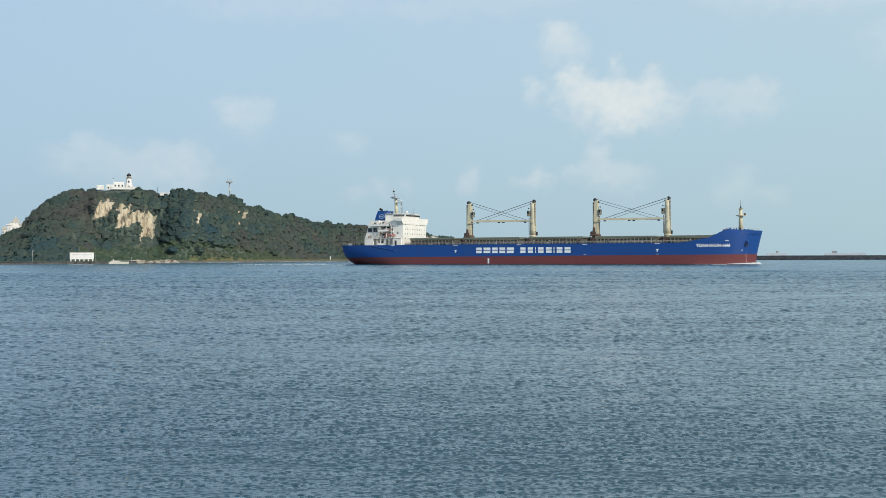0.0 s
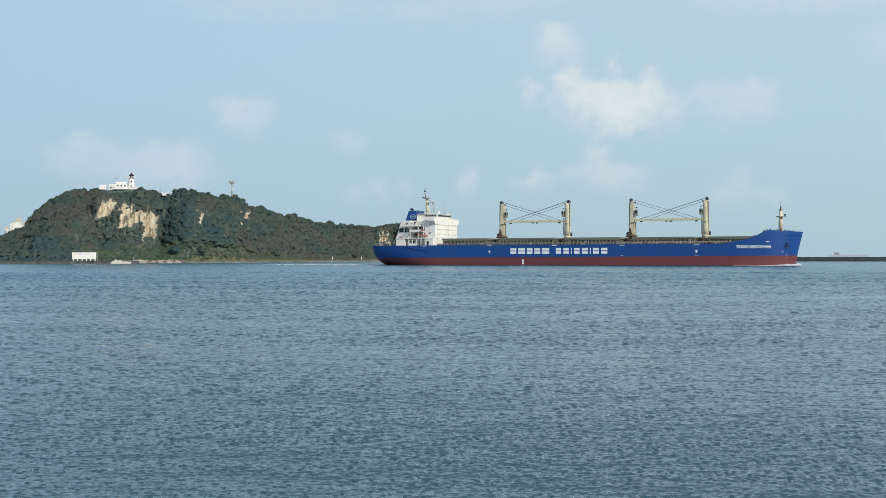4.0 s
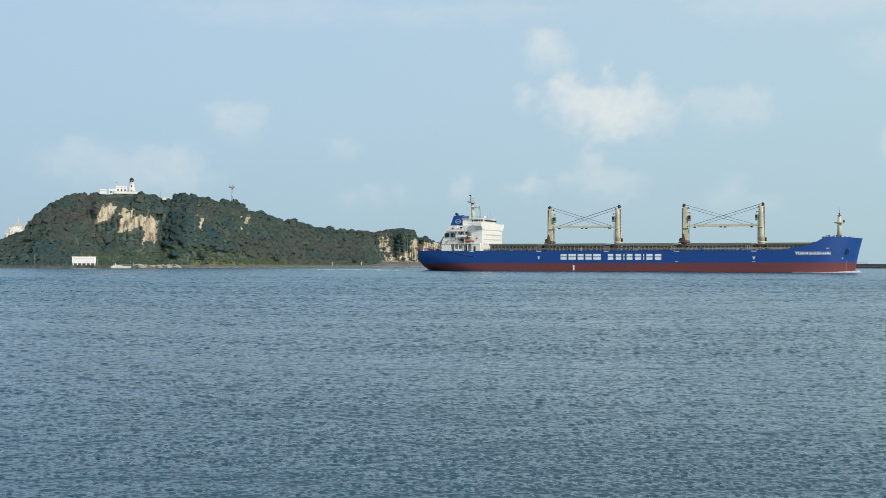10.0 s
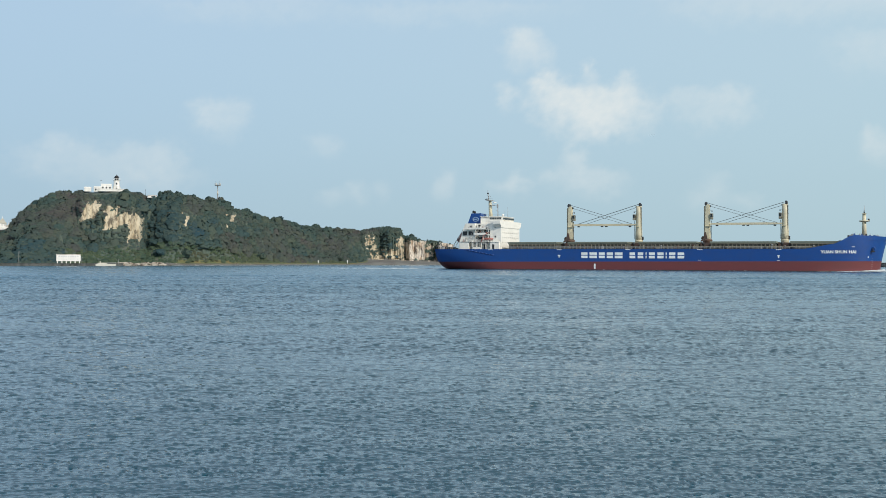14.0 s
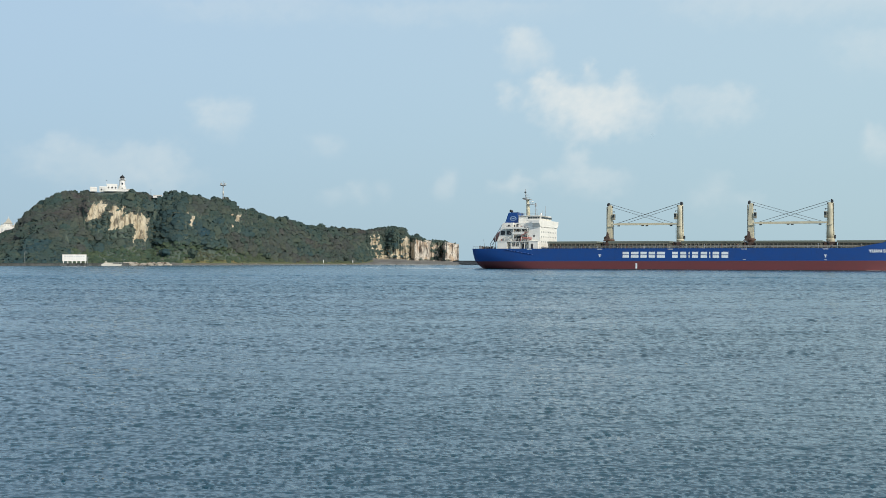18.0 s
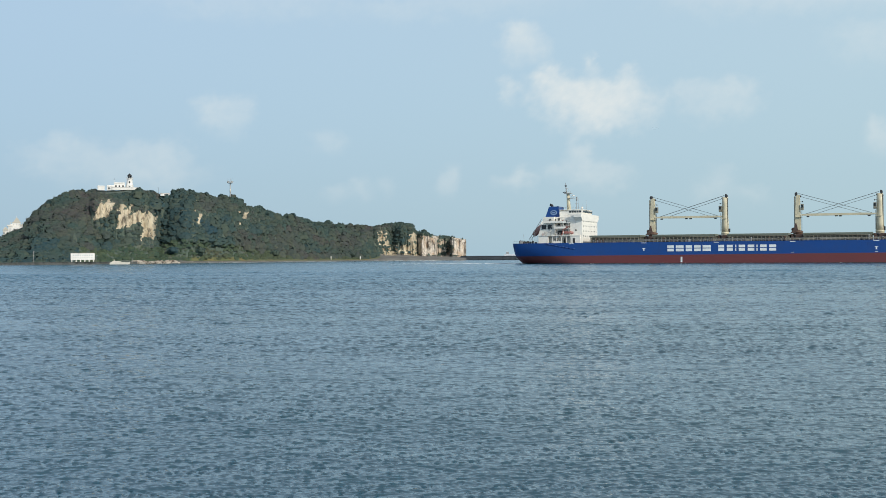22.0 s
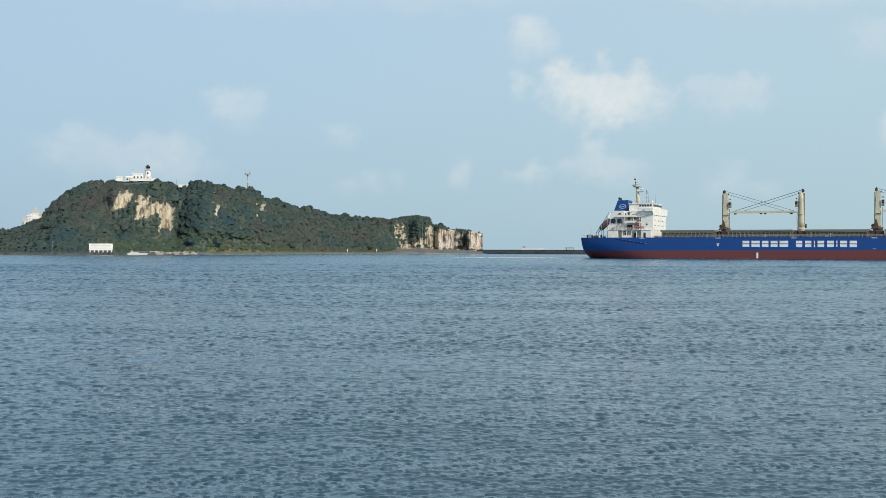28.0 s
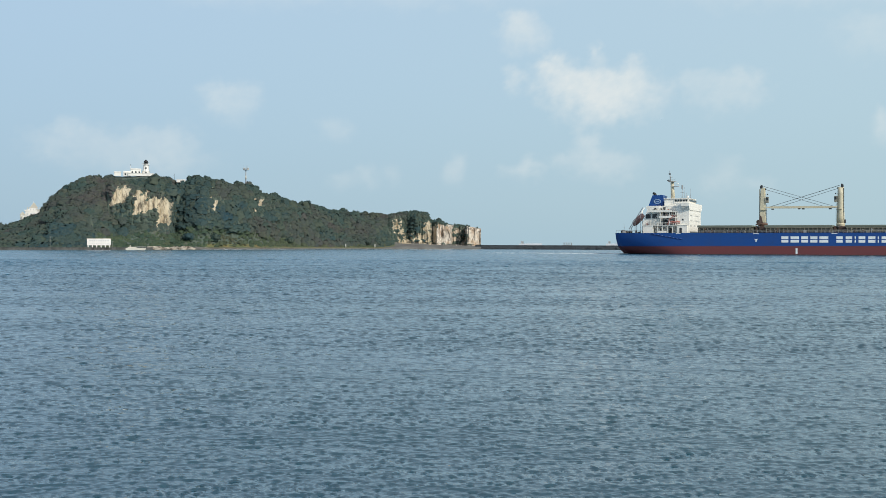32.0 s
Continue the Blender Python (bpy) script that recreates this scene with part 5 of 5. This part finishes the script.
def landing_stage():
    ob = thing("landing_stage", facing(-16.85, 600, 0), "low pale concrete landing stage at the water's edge", "landing stage")
    part("platform", prism([(-5.0, -1), (4.6, -1), (5.2, 1.1), (-4.4, 1.3), (-5.4, 0.8)], -2.5, 2.5), M_PALE, ob)
    part("cabin", box(-4.0, 0.4, -1.2, 1.4, 1.25, 1.75, 0.08), M_PALE, ob)
    part("post", box(-3.2, -2.7, -1.4, -0.9, 1.25, 2.6, 0.05), M_PALE, ob)
    part("rail", box(0.5, 5.0, -2.4, -2.3, 1.9, 2.0), M_GREY, ob)
    for k in range(4):
        part("rail_post", box(0.6 + 1.4 * k, 0.7 + 1.4 * k, -2.4, -2.3, 1.0, 2.0), M_GREY, ob)
    return ob


landing_stage()
for az, h in ((-21.0, 6.4), (-16.25, 2.4), (-18.02, 3.8)):
    ob = thing("lamp_post", facing(az, 602, 0.8), "thin grey lamp post on the sea wall", "lamp post", "lamp posts on the sea wall")
    part("pole", tube((0, 0, 0), (0, 0, h), 0.13, 0.08, 8), M_GREY, ob)
    part("lamp_head", box(-0.2, 0.7, -0.15, 0.15, h, h + 0.18, 0.04), M_GREY, ob)
for az in (-6.02, -4.47):
    ob = thing("marker_post", facing(az, float(shore_r(az)) + 14, 1.6), "short white marker post on the beach", "post", "beach marker posts")
    part("post", tube((0, 0, -0.6), (0, 0, 1.7), 0.3, 0.26, 10), M_WALLWHITE, ob)
    part("cap", lathe([(0.32, 1.7), (0.32, 1.95), (0.1, 2.1)], 10), M_MARK, ob)


def sea_wall():
    """The dark sea wall along the left shore, with its coping."""
    az = np.linspace(-38, -16.0, 60)
    bm, cap = bmesh.new(), bmesh.new()
    for b, prof in ((bm, ((-5.5, -1.5), (-4.2, 1.15), (0.5, 1.15), (0.5, -1.5))), (cap, ((-4.5, 1.16), (-4.5, 1.42), (-1.5, 1.42), (-1.5, 1.16)))):
        cols = [[b.verts.new(polar(a, float(shore_r(a)) + dr, z)) for dr, z in prof] for a in az]
        for p, q in zip(cols, cols[1:]):
            for k in range(4):
                b.faces.new((p[k], q[k], q[(k + 1) % 4], p[(k + 1) % 4]))
        b.faces.new(cols[0]), b.faces.new(cols[-1][::-1])
        bmesh.ops.recalc_face_normals(b, faces=b.faces[:])
    w = tagged(link("sea_wall", bm, M_SEAWALL), "dark wet concrete sea wall below the woods", "sea wall", kind="structure")
    part("coping", cap, M_SEAWALL, w)
    return w


sea_wall()


def boulder_mesh(seed):
    bm = bmesh.new()
    bmesh.ops.create_icosphere(bm, subdivisions=2, radius=1)
    for v in bm.verts:
        n = noise.noise(v.co * 1.3 + Vector((seed * 3.1, 0, 0)))
        v.co *= 0.85 + 0.5 * n
        v.co.z *= 0.62
    me = bpy.data.meshes.new("boulder")
    bm.to_mesh(me)
    bm.free()
    me.materials.append(M_BOULDER)
    return me


boulders = [boulder_mesh(k) for k in range(5)]
rng = random.Random(8)
for k in range(48):
    az = rng.choice((rng.uniform(-16.2, -13.6), rng.uniform(-16.2, -14.0), rng.uniform(-16.2, -13.2), rng.uniform(-13.6, -9.5)))
    ob = new("boulder", boulders[k % 5])
    s = rng.uniform(0.35, 1.5) * (1.6 if az < -13.6 else 0.6)
    dr = rng.uniform(-6, 7)
    ob.matrix_basis = Matrix.Translation(polar(az, float(shore_r(az)) + dr, max(0.0, dr * 0.14) + 0.2)) @ pose(0, 0, 0, 0, 0, rng.uniform(0, 360)) @ Matrix.Diagonal((s * 1.5, s, s, 1))
    tagged(ob, "pale weathered limestone boulder at the water's edge", "boulder", "boulders along the shore")

# ---- single trees on the skyline and the shore ----


def tree(az, v, height, rad, tone, seed):
    p = ground_points(np.array([az]), np.array([v]))[0][0]
    rg = np.random.default_rng(seed)
    ob = thing("tree", Matrix.Translation(Vector(p)), "dark green broadleaved tree with a rounded crown", "tree", "trees on the headland")
    bm = tube((0, 0, -1), (0.15, 0, height * 0.6), rad * 0.11, rad * 0.06, 8)
    for k in range(4):
        a = k * math.tau / 4 + seed
        add_tube(bm, (0.1, 0, height * 0.4), (rad * 0.5 * math.cos(a), rad * 0.5 * math.sin(a), height * 0.72), rad * 0.05, rad * 0.02, 6)
    part("trunk", bm, M_BARK, ob)
    vs, fs = [], []
    for k in range(7):
        a = rg.random() * math.tau
        q = rad * (0.0 if k == 0 else 0.55)
        c = np.array([q * math.cos(a), q * math.sin(a), height * (0.72 + 0.16 * rg.random())])
        w, f = crown(rg, 40, 0.2)
        fs.append(f + sum(len(q) for q in vs))
        vs.append(w * rad * (0.75 if k == 0 else 0.5) + c)
    vs = np.concatenate(vs)
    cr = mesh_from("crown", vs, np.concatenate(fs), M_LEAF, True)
    at = cr.data.attributes.new("tone", "FLOAT", "POINT")
    at.data.foreach_set("value", np.full(len(vs), tone, np.float32))
    cr.parent = ob
    return ob


TREES = ((-20.95, 0.72, 2.6, 2.6), (-20.2, 0.76, 2.2, 2.4), (-19.1, 0.78, 2.0, 2.4), (-18.25, 0.78, 2.4, 2.0), (-15.3, 0.78, 2, 2.4), (-14.15, 0.78, 2.4, 2.8), (-13.8, 0.77, 2.6, 3.0), (-13.3, 0.78, 2.4, 2.8),
         (-12.5, 0.78, 3.2, 2.2), (-11.75, 0.78, 2.6, 2.2), (-10.75, 0.76, 2.2, 2.4), (-9.75, 0.78, 2.4, 2.2), (-8.05, 0.78, 3.0, 3.4), (-6.15, 0.78, 3.0, 3.4), (-5.0, 0.78, 2.4, 2.4),
         (-2.9, 0.78, 1.8, 2.2), (-2.25, 0.76, 2.0, 3.2), (-1.85, 0.76, 1.8, 2.6), (-1.05, 0.76, 1.6, 2.4), (-22.6, 0.74, 2.4, 2.8), (-23.2, 0.72, 2.4, 2.8), (-9.0, 0.2, 3.4, 3.4), (-5.0, 0.2, 3, 3.8), (-4.4, 0.2, 3, 3.6), (-14.2, 0.2, 4, 4.0), (-12.9, 0.2, 4, 4.0), (-18.12, 0.78, 2.2, 1.5), (-14.62, 0.79, 3.4, 1.3), (-11.75, 0.78, 3.6, 1.8))
for k, (az, v, h, r) in enumerate(TREES):
    tree(az, v, 0.72 * h, r, (0.15, 0.4, 0.6, 0.3)[k % 4], k)

# ---- breakwater and the ships in the roads ----


def breakwater():
    a, b = polar(0.9, 846, 0), polar(36, 960, 0)
    d = (b - a)
    n = 46
    ang = math.degrees(math.atan2(d.y, d.x))
    step = d.length / n
    wall = tagged(link("breakwater", moved(prism([(-3.5, -2), (3.5, -2), (2.2, 2.6), (-2.2, 2.6)], 0, d.length), Matrix.Translation(a) @ pose(0, 0, 0, 0, 0, ang - 90)), M_STONE), "long dark stone breakwater with a concrete parapet", "breakwater", kind="structure")
    me = None
    for k in range(n):
        if me is None:
            ob = part("parapet_block", box(0.06, step - 0.06, -1.6, 1.2, 2.604, 3.35, 0.05), M_STONE, wall)
            me = ob.data
        else:
            ob = new("parapet_block", me)
            ob.parent = wall
        ob.matrix_basis = Matrix.Translation(a + d * (k / n)) @ pose(0, 0, 0, 0, 0, ang)
    rg = np.random.default_rng(3)
    bm = bmesh.new()
    for k in range(900):
        c = a + d * rg.random()
        s = rg.uniform(0.5, 1.3)
        off = rg.uniform(2.5, 6)
        m = Matrix.Translation(c + Vector((d.y, -d.x, 0)).normalized() * off + Vector((0, 0, 1.8 - off * 0.32))) @ Euler(rg.uniform(0, 6, 3)).to_matrix().to_4x4() @ Matrix.Diagonal((s, s * 0.8, s * 0.7, 1))
        vs = [bm.verts.new(m @ Vector(q)) for q in ((1, 0, -0.5), (-0.5, 0.9, -0.5), (-0.5, -0.9, -0.5), (0.6, 0.4, 0.6), (-0.7, 0, 0.6), (0.4, -0.6, 0.6))]
        for f in ((0, 1, 3), (1, 4, 3), (1, 2, 4), (2, 5, 4), (2, 0, 5), (0, 3, 5), (3, 4, 5), (0, 2, 1)):
            bm.faces.new([vs[i] for i in f])
    ob = part("armour_stones", bm, M_STONE, wall)
    ob["kind"] = "stuff"
    return wall


breakwater()


def far_ship(az, length, hull_h, house_at, label, r=4300):
    ob = thing("distant_ship", facing(az, r, 0), label, "ship", "ships at anchor off the port")
    L = length / 2
    hull_h += 3.5
    part("hull", prism([(-L, hull_h), (-L * 0.96, 0), (L * 0.94, 0), (L, hull_h * 1.15)], -8, 8), M_FARHULL, ob)
    x = house_at * L
    part("house", box(x - length * 0.06, x + length * 0.06, -7, 7, hull_h, hull_h + 9, 0.2), M_GREY, ob)
    part("funnel", box(x - length * 0.05, x - length * 0.01, -2, 2, hull_h + 8, hull_h + 11, 0.2), M_FARHULL, ob)
    for k in range(3):
        part("derrick", tube((-L * 0.2 + L * 0.35 * k, 0, hull_h), (-L * 0.2 + L * 0.35 * k, 0, hull_h + 6), 0.5, 0.4, 8), M_FARHULL, ob)
    return ob


far_ship(3.85, 94, 5.5, -0.7, "pale grey cargo ship anchored far out on the horizon")
far_ship(8.3, 70, 6.5, -0.6, "small white-housed ship far out beyond the breakwater")
far_ship(17.3, 76, 8.0, 0.1, "hazy grey freighter far out beyond the breakwater")
far_ship(20.6, 150, 7.0, -0.5, "long pale tanker anchored on the horizon")


def dock_barge():
    ob = thing("floating_dock", facing(5.8, 4300, 0), "hazy reddish floating dock with an open frame on the horizon", "floating dock")
    part("pontoon", box(-18, 18, -10, 10, 0, 4.5, 0.2), M_GREY, ob)
    for k in range(6):
        part("frame", box(-17.5 + 6.6 * k, -15.5 + 6.6 * k, -9, 9, 4.5, 11.5, 0.2), M_RUST if k % 2 else M_GREY, ob)
    part("beam", box(-18, 18, -9.5, 9.5, 11.5, 13.2, 0.2), M_GREY, ob)
    return ob


dock_barge()

# ---- foam ----
M_FOAM = Mat("sea_foam", (0.72, 0.77, 0.78), 0.8).m


def foam(name, spots, label, seed):
    """Ragged flakes of foam at (x, y, size, height): flat ones lie on the water, high ones stand as thrown-up spray."""
    rg = np.random.default_rng(seed)
    vs, qs = [], []
    for x, y, s, h in spots:
        k = len(vs)
        a0 = rg.random() * 6
        lift = 0.06 + 0.1 * rg.random()
        if h > 0:
            w = s * (0.7 + 0.8 * rg.random())
            top = h * (0.5 + 0.6 * rg.random())
            lean = rg.normal(0, 0.4 * s)
            vs += [(x - w, y, -0.1), (x + w, y, -0.1), (x + 0.5 * w + lean, y + 0.3 * h, top * rg.uniform(0.6, 1)), (x - 0.6 * w + lean, y + 0.3 * h, top)]
        else:
            for i in range(4):
                q = s * (0.6 + 0.8 * rg.random())
                vs.append((x + 2.2 * q * math.cos(a0 * 0.1 + i * math.pi / 2), y + 0.7 * q * math.sin(a0 * 0.1 + i * math.pi / 2), lift + 0.12 * rg.random()))
        qs.append((k, k + 1, k + 2, k + 3))
    return tagged(mesh_from(name, np.array(vs), np.array(qs), M_FOAM), label, "foam", kind="stuff")


rg = np.random.default_rng(21)
spots = []
for k in range(420):
    u = 176 - 22 * rg.random() ** 1.6
    spots.append((u - MID, -half_breadth(u, 0.3) - 0.2 - abs(rg.normal(0, 0.6)), 0.15 + 0.33 * rg.random()))
for k in range(60):
    u = 30 + 120 * rg.random()
    spots.append((u - MID, -half_breadth(u, 0.3) - 0.1 - abs(rg.normal(0, 0.25)), 0.05 + 0.08 * rg.random()))
for k in range(260):
    u = 3 - 45 * rg.random() ** 1.8
    spots.append((u - MID, rg.normal(-2, 4.0), 0.12 + 0.3 * rg.random()))
spots = [(*q, 0.0) for q in spots]
# the bow throws up a curl that runs aft along the side
for k in range(420):
    f = rg.random() ** 1.5
    u = 176.0 - 17 * f
    spots.append((u - MID, -half_breadth(u, 0.4) - 0.1 - 0.9 * f - abs(rg.normal(0, 0.25)), 0.22 + 0.25 * rg.random(), 0.85 * (1 - f) ** 1.6 + 0.12))
for k in range(90):
    spots.append((175.2 + 1.2 * rg.random() - MID, rg.normal(-0.4, 0.7), 0.2 + 0.25 * rg.random(), 0.55))
for k in range(160):
    f = rg.random()
    spots.append((2 - 60 * f - MID, rg.normal(-3, 5.0), 0.3 + 0.5 * rg.random(), 0.16))
wash = foam("bow_wave", spots, "thin white bow wave and wake foam along the hull", 2)
spots = []
for k in range(900):
    az = rg.uniform(-13.5, 1.4)
    p = polar(az, float(shore_r(az)) - 6 + rg.normal(0, 2.0) + 2.5 * math.sin(az * 5), 0)
    spots.append((p.x, p.y, 0.25 + 0.5 * rg.random(), 0.18 if abs(az + 1.8) < 1.4 and k % 2 else 0.0))
foam("surf", spots, "thin broken line of white surf along the beach", 5)

# ---- clouds: far soft banks of the sky ----


def cloud_material():
    m = bpy.data.materials.new("cloud")
    m.use_nodes = True
    n, l = m.node_tree.nodes, m.node_tree.links
    n.clear()
    out, mix, tr, em, at = n.new("ShaderNodeOutputMaterial"), n.new("ShaderNodeMixShader"), n.new("ShaderNodeBsdfTransparent"), n.new("ShaderNodeEmission"), n.new("ShaderNodeAttribute")
    at.attribute_name = "thickness"
    em.inputs[0].default_value, em.inputs[1].default_value = (0.73, 0.79, 0.80, 1), 1.0
    l.new(at.outputs["Fac"], mix.inputs[0])
    l.new(tr.outputs[0], mix.inputs[1])
    l.new(em.outputs[0], mix.inputs[2])
    l.new(mix.outputs[0], out.inputs[0])
    return m


M_CLOUD = cloud_material()
CLOUD_R = 4600.0


def cloud(x, y, puffs, thick, drift, seed):
    """A bank at x, y (thousandths of a radian right of ahead and above the horizon), of puffs (dx, dy, rx, ry, weight); it drifts that many degrees over the clip."""
    lo_x, hi_x = min(p[0] - 2.3 * p[2] for p in puffs), max(p[0] + 2.3 * p[2] for p in puffs)
    lo_y, hi_y = min(p[1] - 3.2 * p[3] for p in puffs), max(p[1] + 2.0 * p[3] for p in puffs)
    nx, ny = int((hi_x - lo_x) / 1.7) + 2, int((hi_y - lo_y) / 1.7) + 2
    gx, gy = np.meshgrid(np.linspace(lo_x, hi_x, nx), np.linspace(lo_y, hi_y, ny), indexing="ij")

    def field(scale, octaves, shift):
        return np.array([noise.fractal(Vector((a * scale + seed * 7.3 + shift, b * scale * 1.2, seed + shift)), 0.7, 2.0, octaves) for a, b in zip(gx.ravel(), gy.ravel())]).reshape(gx.shape)
    # the wind frays the outline at two sizes
    size = min(1.0, np.mean([p[2] for p in puffs]) / 18)
    wx_, wy_ = gx + size * 9 * field(0.045, 4, 0.0), gy + size * 7 * field(0.05, 4, 31.0)
    den = np.zeros_like(gx)
    for dx, dy, rx, ry, w in puffs:
        low = wy_ < dy
        q = ((wx_ - dx) / rx) ** 2 + ((wy_ - dy) / np.where(low, ry * 1.5, ry)) ** 2
        # crisp heaped tops, bases that thin out into the haze
        den = 1 - (1 - den) * (1 - w * np.where(low, np.exp(-0.9 * q), np.exp(-0.75 * q ** 1.25)))
    wisp = field(0.09, 5, 57.0)
    den = np.clip((den + 0.20 * wisp * np.sqrt(np.clip(den, 0, 1)) - 0.06) * 1.08, 0, 1) * thick
    edge = np.minimum(np.minimum(gx - lo_x, hi_x - gx) / 14, np.minimum(gy - lo_y, hi_y - gy) / 10)
    den *= np.clip(edge, 0, 1)
    k = CLOUD_R / 1000
    verts = np.stack([gx * k, np.zeros_like(gx), gy * k], -1).reshape(-1, 3)
    i, j = np.meshgrid(np.arange(nx - 1), np.arange(ny - 1), indexing="ij")
    quads = np.stack([i * ny + j, (i + 1) * ny + j, (i + 1) * ny + j + 1, i * ny + j + 1], -1).reshape(-1, 4)
    ob = mesh_from("cloud", verts, quads, M_CLOUD, True)
    at = ob.data.attributes.new("thickness", "FLOAT", "POINT")
    at.data.foreach_set("value", den.ravel().astype(np.float32))
    ob.visible_shadow = False
    tagged(ob, "soft white fair-weather cloud in a hazy sky", "cloud", "drifting clouds")
    az, z = math.degrees(math.atan(x / 1000)), y / 1000 * CLOUD_R
    ob.matrix_basis = facing(az, CLOUD_R, z)
    DRIFTS.append((ob, facing(az, CLOUD_R, z), facing(az + drift, CLOUD_R, z)))
    return ob


DRIFTS = []
cloud(114, 204, ((-4, 4, 14, 10, 0.95), (-12, 0, 10, 8, 0.7), (12, -6, 12, 8, 0.5), (4, -16, 16, 8, 0.3)), 0.62, -3.0, 1)
cloud(168, 145, ((-4, -4, 34, 14, 0.9), (-27, 9, 26, 12, 0.75), (-46, 20, 15, 11, 0.7), (-7, 34, 6, 8, 0.45), (20, 6, 24, 14, 0.7), (28, 24, 8, 9, 0.4),
                 (6, -20, 34, 8, 0.25), (48, -2, 18, 10, 0.3), (-82, 14, 9, 10, 0.45)), 0.95, -1.9, 2)
cloud(276, 146, ((6, 2, 22, 11, 0.8), (-26, 8, 12, 7, 0.7), (24, 2, 14, 11, 0.7), (4, -14, 26, 8, 0.4), (-10, -2, 16, 8, 0.4)), 0.42, -1.7, 3)
cloud(148, 84, ((0, 12, 9, 11, 0.9), (4, -4, 22, 10, 0.8), (26, -8, 20, 9, 0.6), (-26, -4, 14, 6, 0.5), (-58, -10, 11, 7, 0.9), (-74, -14, 10, 5, 0.5)), 0.42, -1.4, 4)
cloud(-185, 132, ((0, 4, 20, 10, 0.8), (18, 10, 9, 8, 0.6), (-12, 6, 12, 9, 0.7), (6, -10, 12, 9, 0.4)), 0.42, -1.6, 5)
cloud(-286, 90, ((-40, 10, 18, 10, 0.7), (0, 0, 40, 12, 0.8), (40, 2, 22, 14, 0.9), (-62, 0, 18, 10, 0.6), (20, -14, 50, 10, 0.6)), 0.38, -1.6, 6)
cloud(-90, 110, ((0, 0, 14, 7, 0.8), (10, -3, 10, 5, 0.6)), 0.26, -1.6, 7)
cloud(26, 76, ((0, 0, 9, 9, 0.9), (-4, -8, 9, 6, 0.6)), 0.34, -1.6, 9)
cloud(330, 233, ((0, 0, 60, 10, 0.8), (60, 6, 60, 12, 0.9), (-50, 6, 40, 8, 0.6), (120, 4, 50, 12, 0.9)), 0.3, -2.2, 10)
cloud(425, 190, ((0, 0, 26, 14, 0.7), (34, -4, 30, 12, 0.8)), 0.3, -2.2, 11)
cloud(428, 108, ((0, 0, 9, 10, 0.9), (14, -8, 16, 8, 0.8), (-4, 10, 4, 6, 0.5)), 0.4, -1.6, 12)
cloud(-58, 66, ((0, 0, 9, 8, 0.8), (-22, -4, 12, 6, 0.7), (24, 2, 8, 7, 0.7)), 0.25, -1.6, 13)
cloud(-190, 232, ((0, 0, 60, 8, 0.8), (70, 6, 50, 9, 0.8)), 0.2, -1.8, 14)
cloud(60, 238, ((0, 0, 70, 8, 0.8), (-80, -4, 40, 8, 0.8)), 0.22, -1.8, 15)
cloud(272, 62, ((0, 0, 18, 9, 0.8), (34, -6, 16, 6, 0.7), (8, 14, 10, 8, 0.6)), 0.25, -1.5, 16)


# ---- what moves ----
# seconds, x, y, heading
SAIL = (
    (0, 38.89, 449.86, -23.21), (1.5, 43.77, 447.98, -23.15), (3.5, 50.25, 445.49, -23.08), (5.5, 56.94, 442.93, -23.02),
    (7.5, 63.46, 440.42, -22.97), (9.5, 70.06, 437.89, -22.93), (11.5, 76.73, 435.32, -22.90), (13, 81.73, 433.40, -22.88),
    (14.5, 86.76, 431.47, -22.87), (16.5, 93.47, 428.90, -22.86), (18, 98.51, 426.96, -22.85), (20, 105.21, 424.39, -22.86),
    (22, 112.04, 421.76, -22.87), (24, 118.82, 419.16, -22.90), (25.5, 123.92, 417.20, -22.92), (27.5, 130.69, 414.60, -22.96),
    (29, 135.83, 412.63, -23.00), (30.5, 141.03, 410.63, -23.04), (32, 146.25, 408.63, -23.08),
)

def motions():
    walk(ship, [(t, pose(x, y, 0, 0, 0, a)) for t, x, y, a in SAIL])
    walk(wash, [(t, pose(x, y, 0, 0, 0, a)) for t, x, y, a in SAIL])
    for ob, start, end in DRIFTS:
        walk(ob, [(0, start), (32, end)])
    # the wind drives the ripples slowly in towards the quay
    walk(sea, [(0, pose(0, 0, 0)), (32, pose(1.0, -8, 0))])


motions()
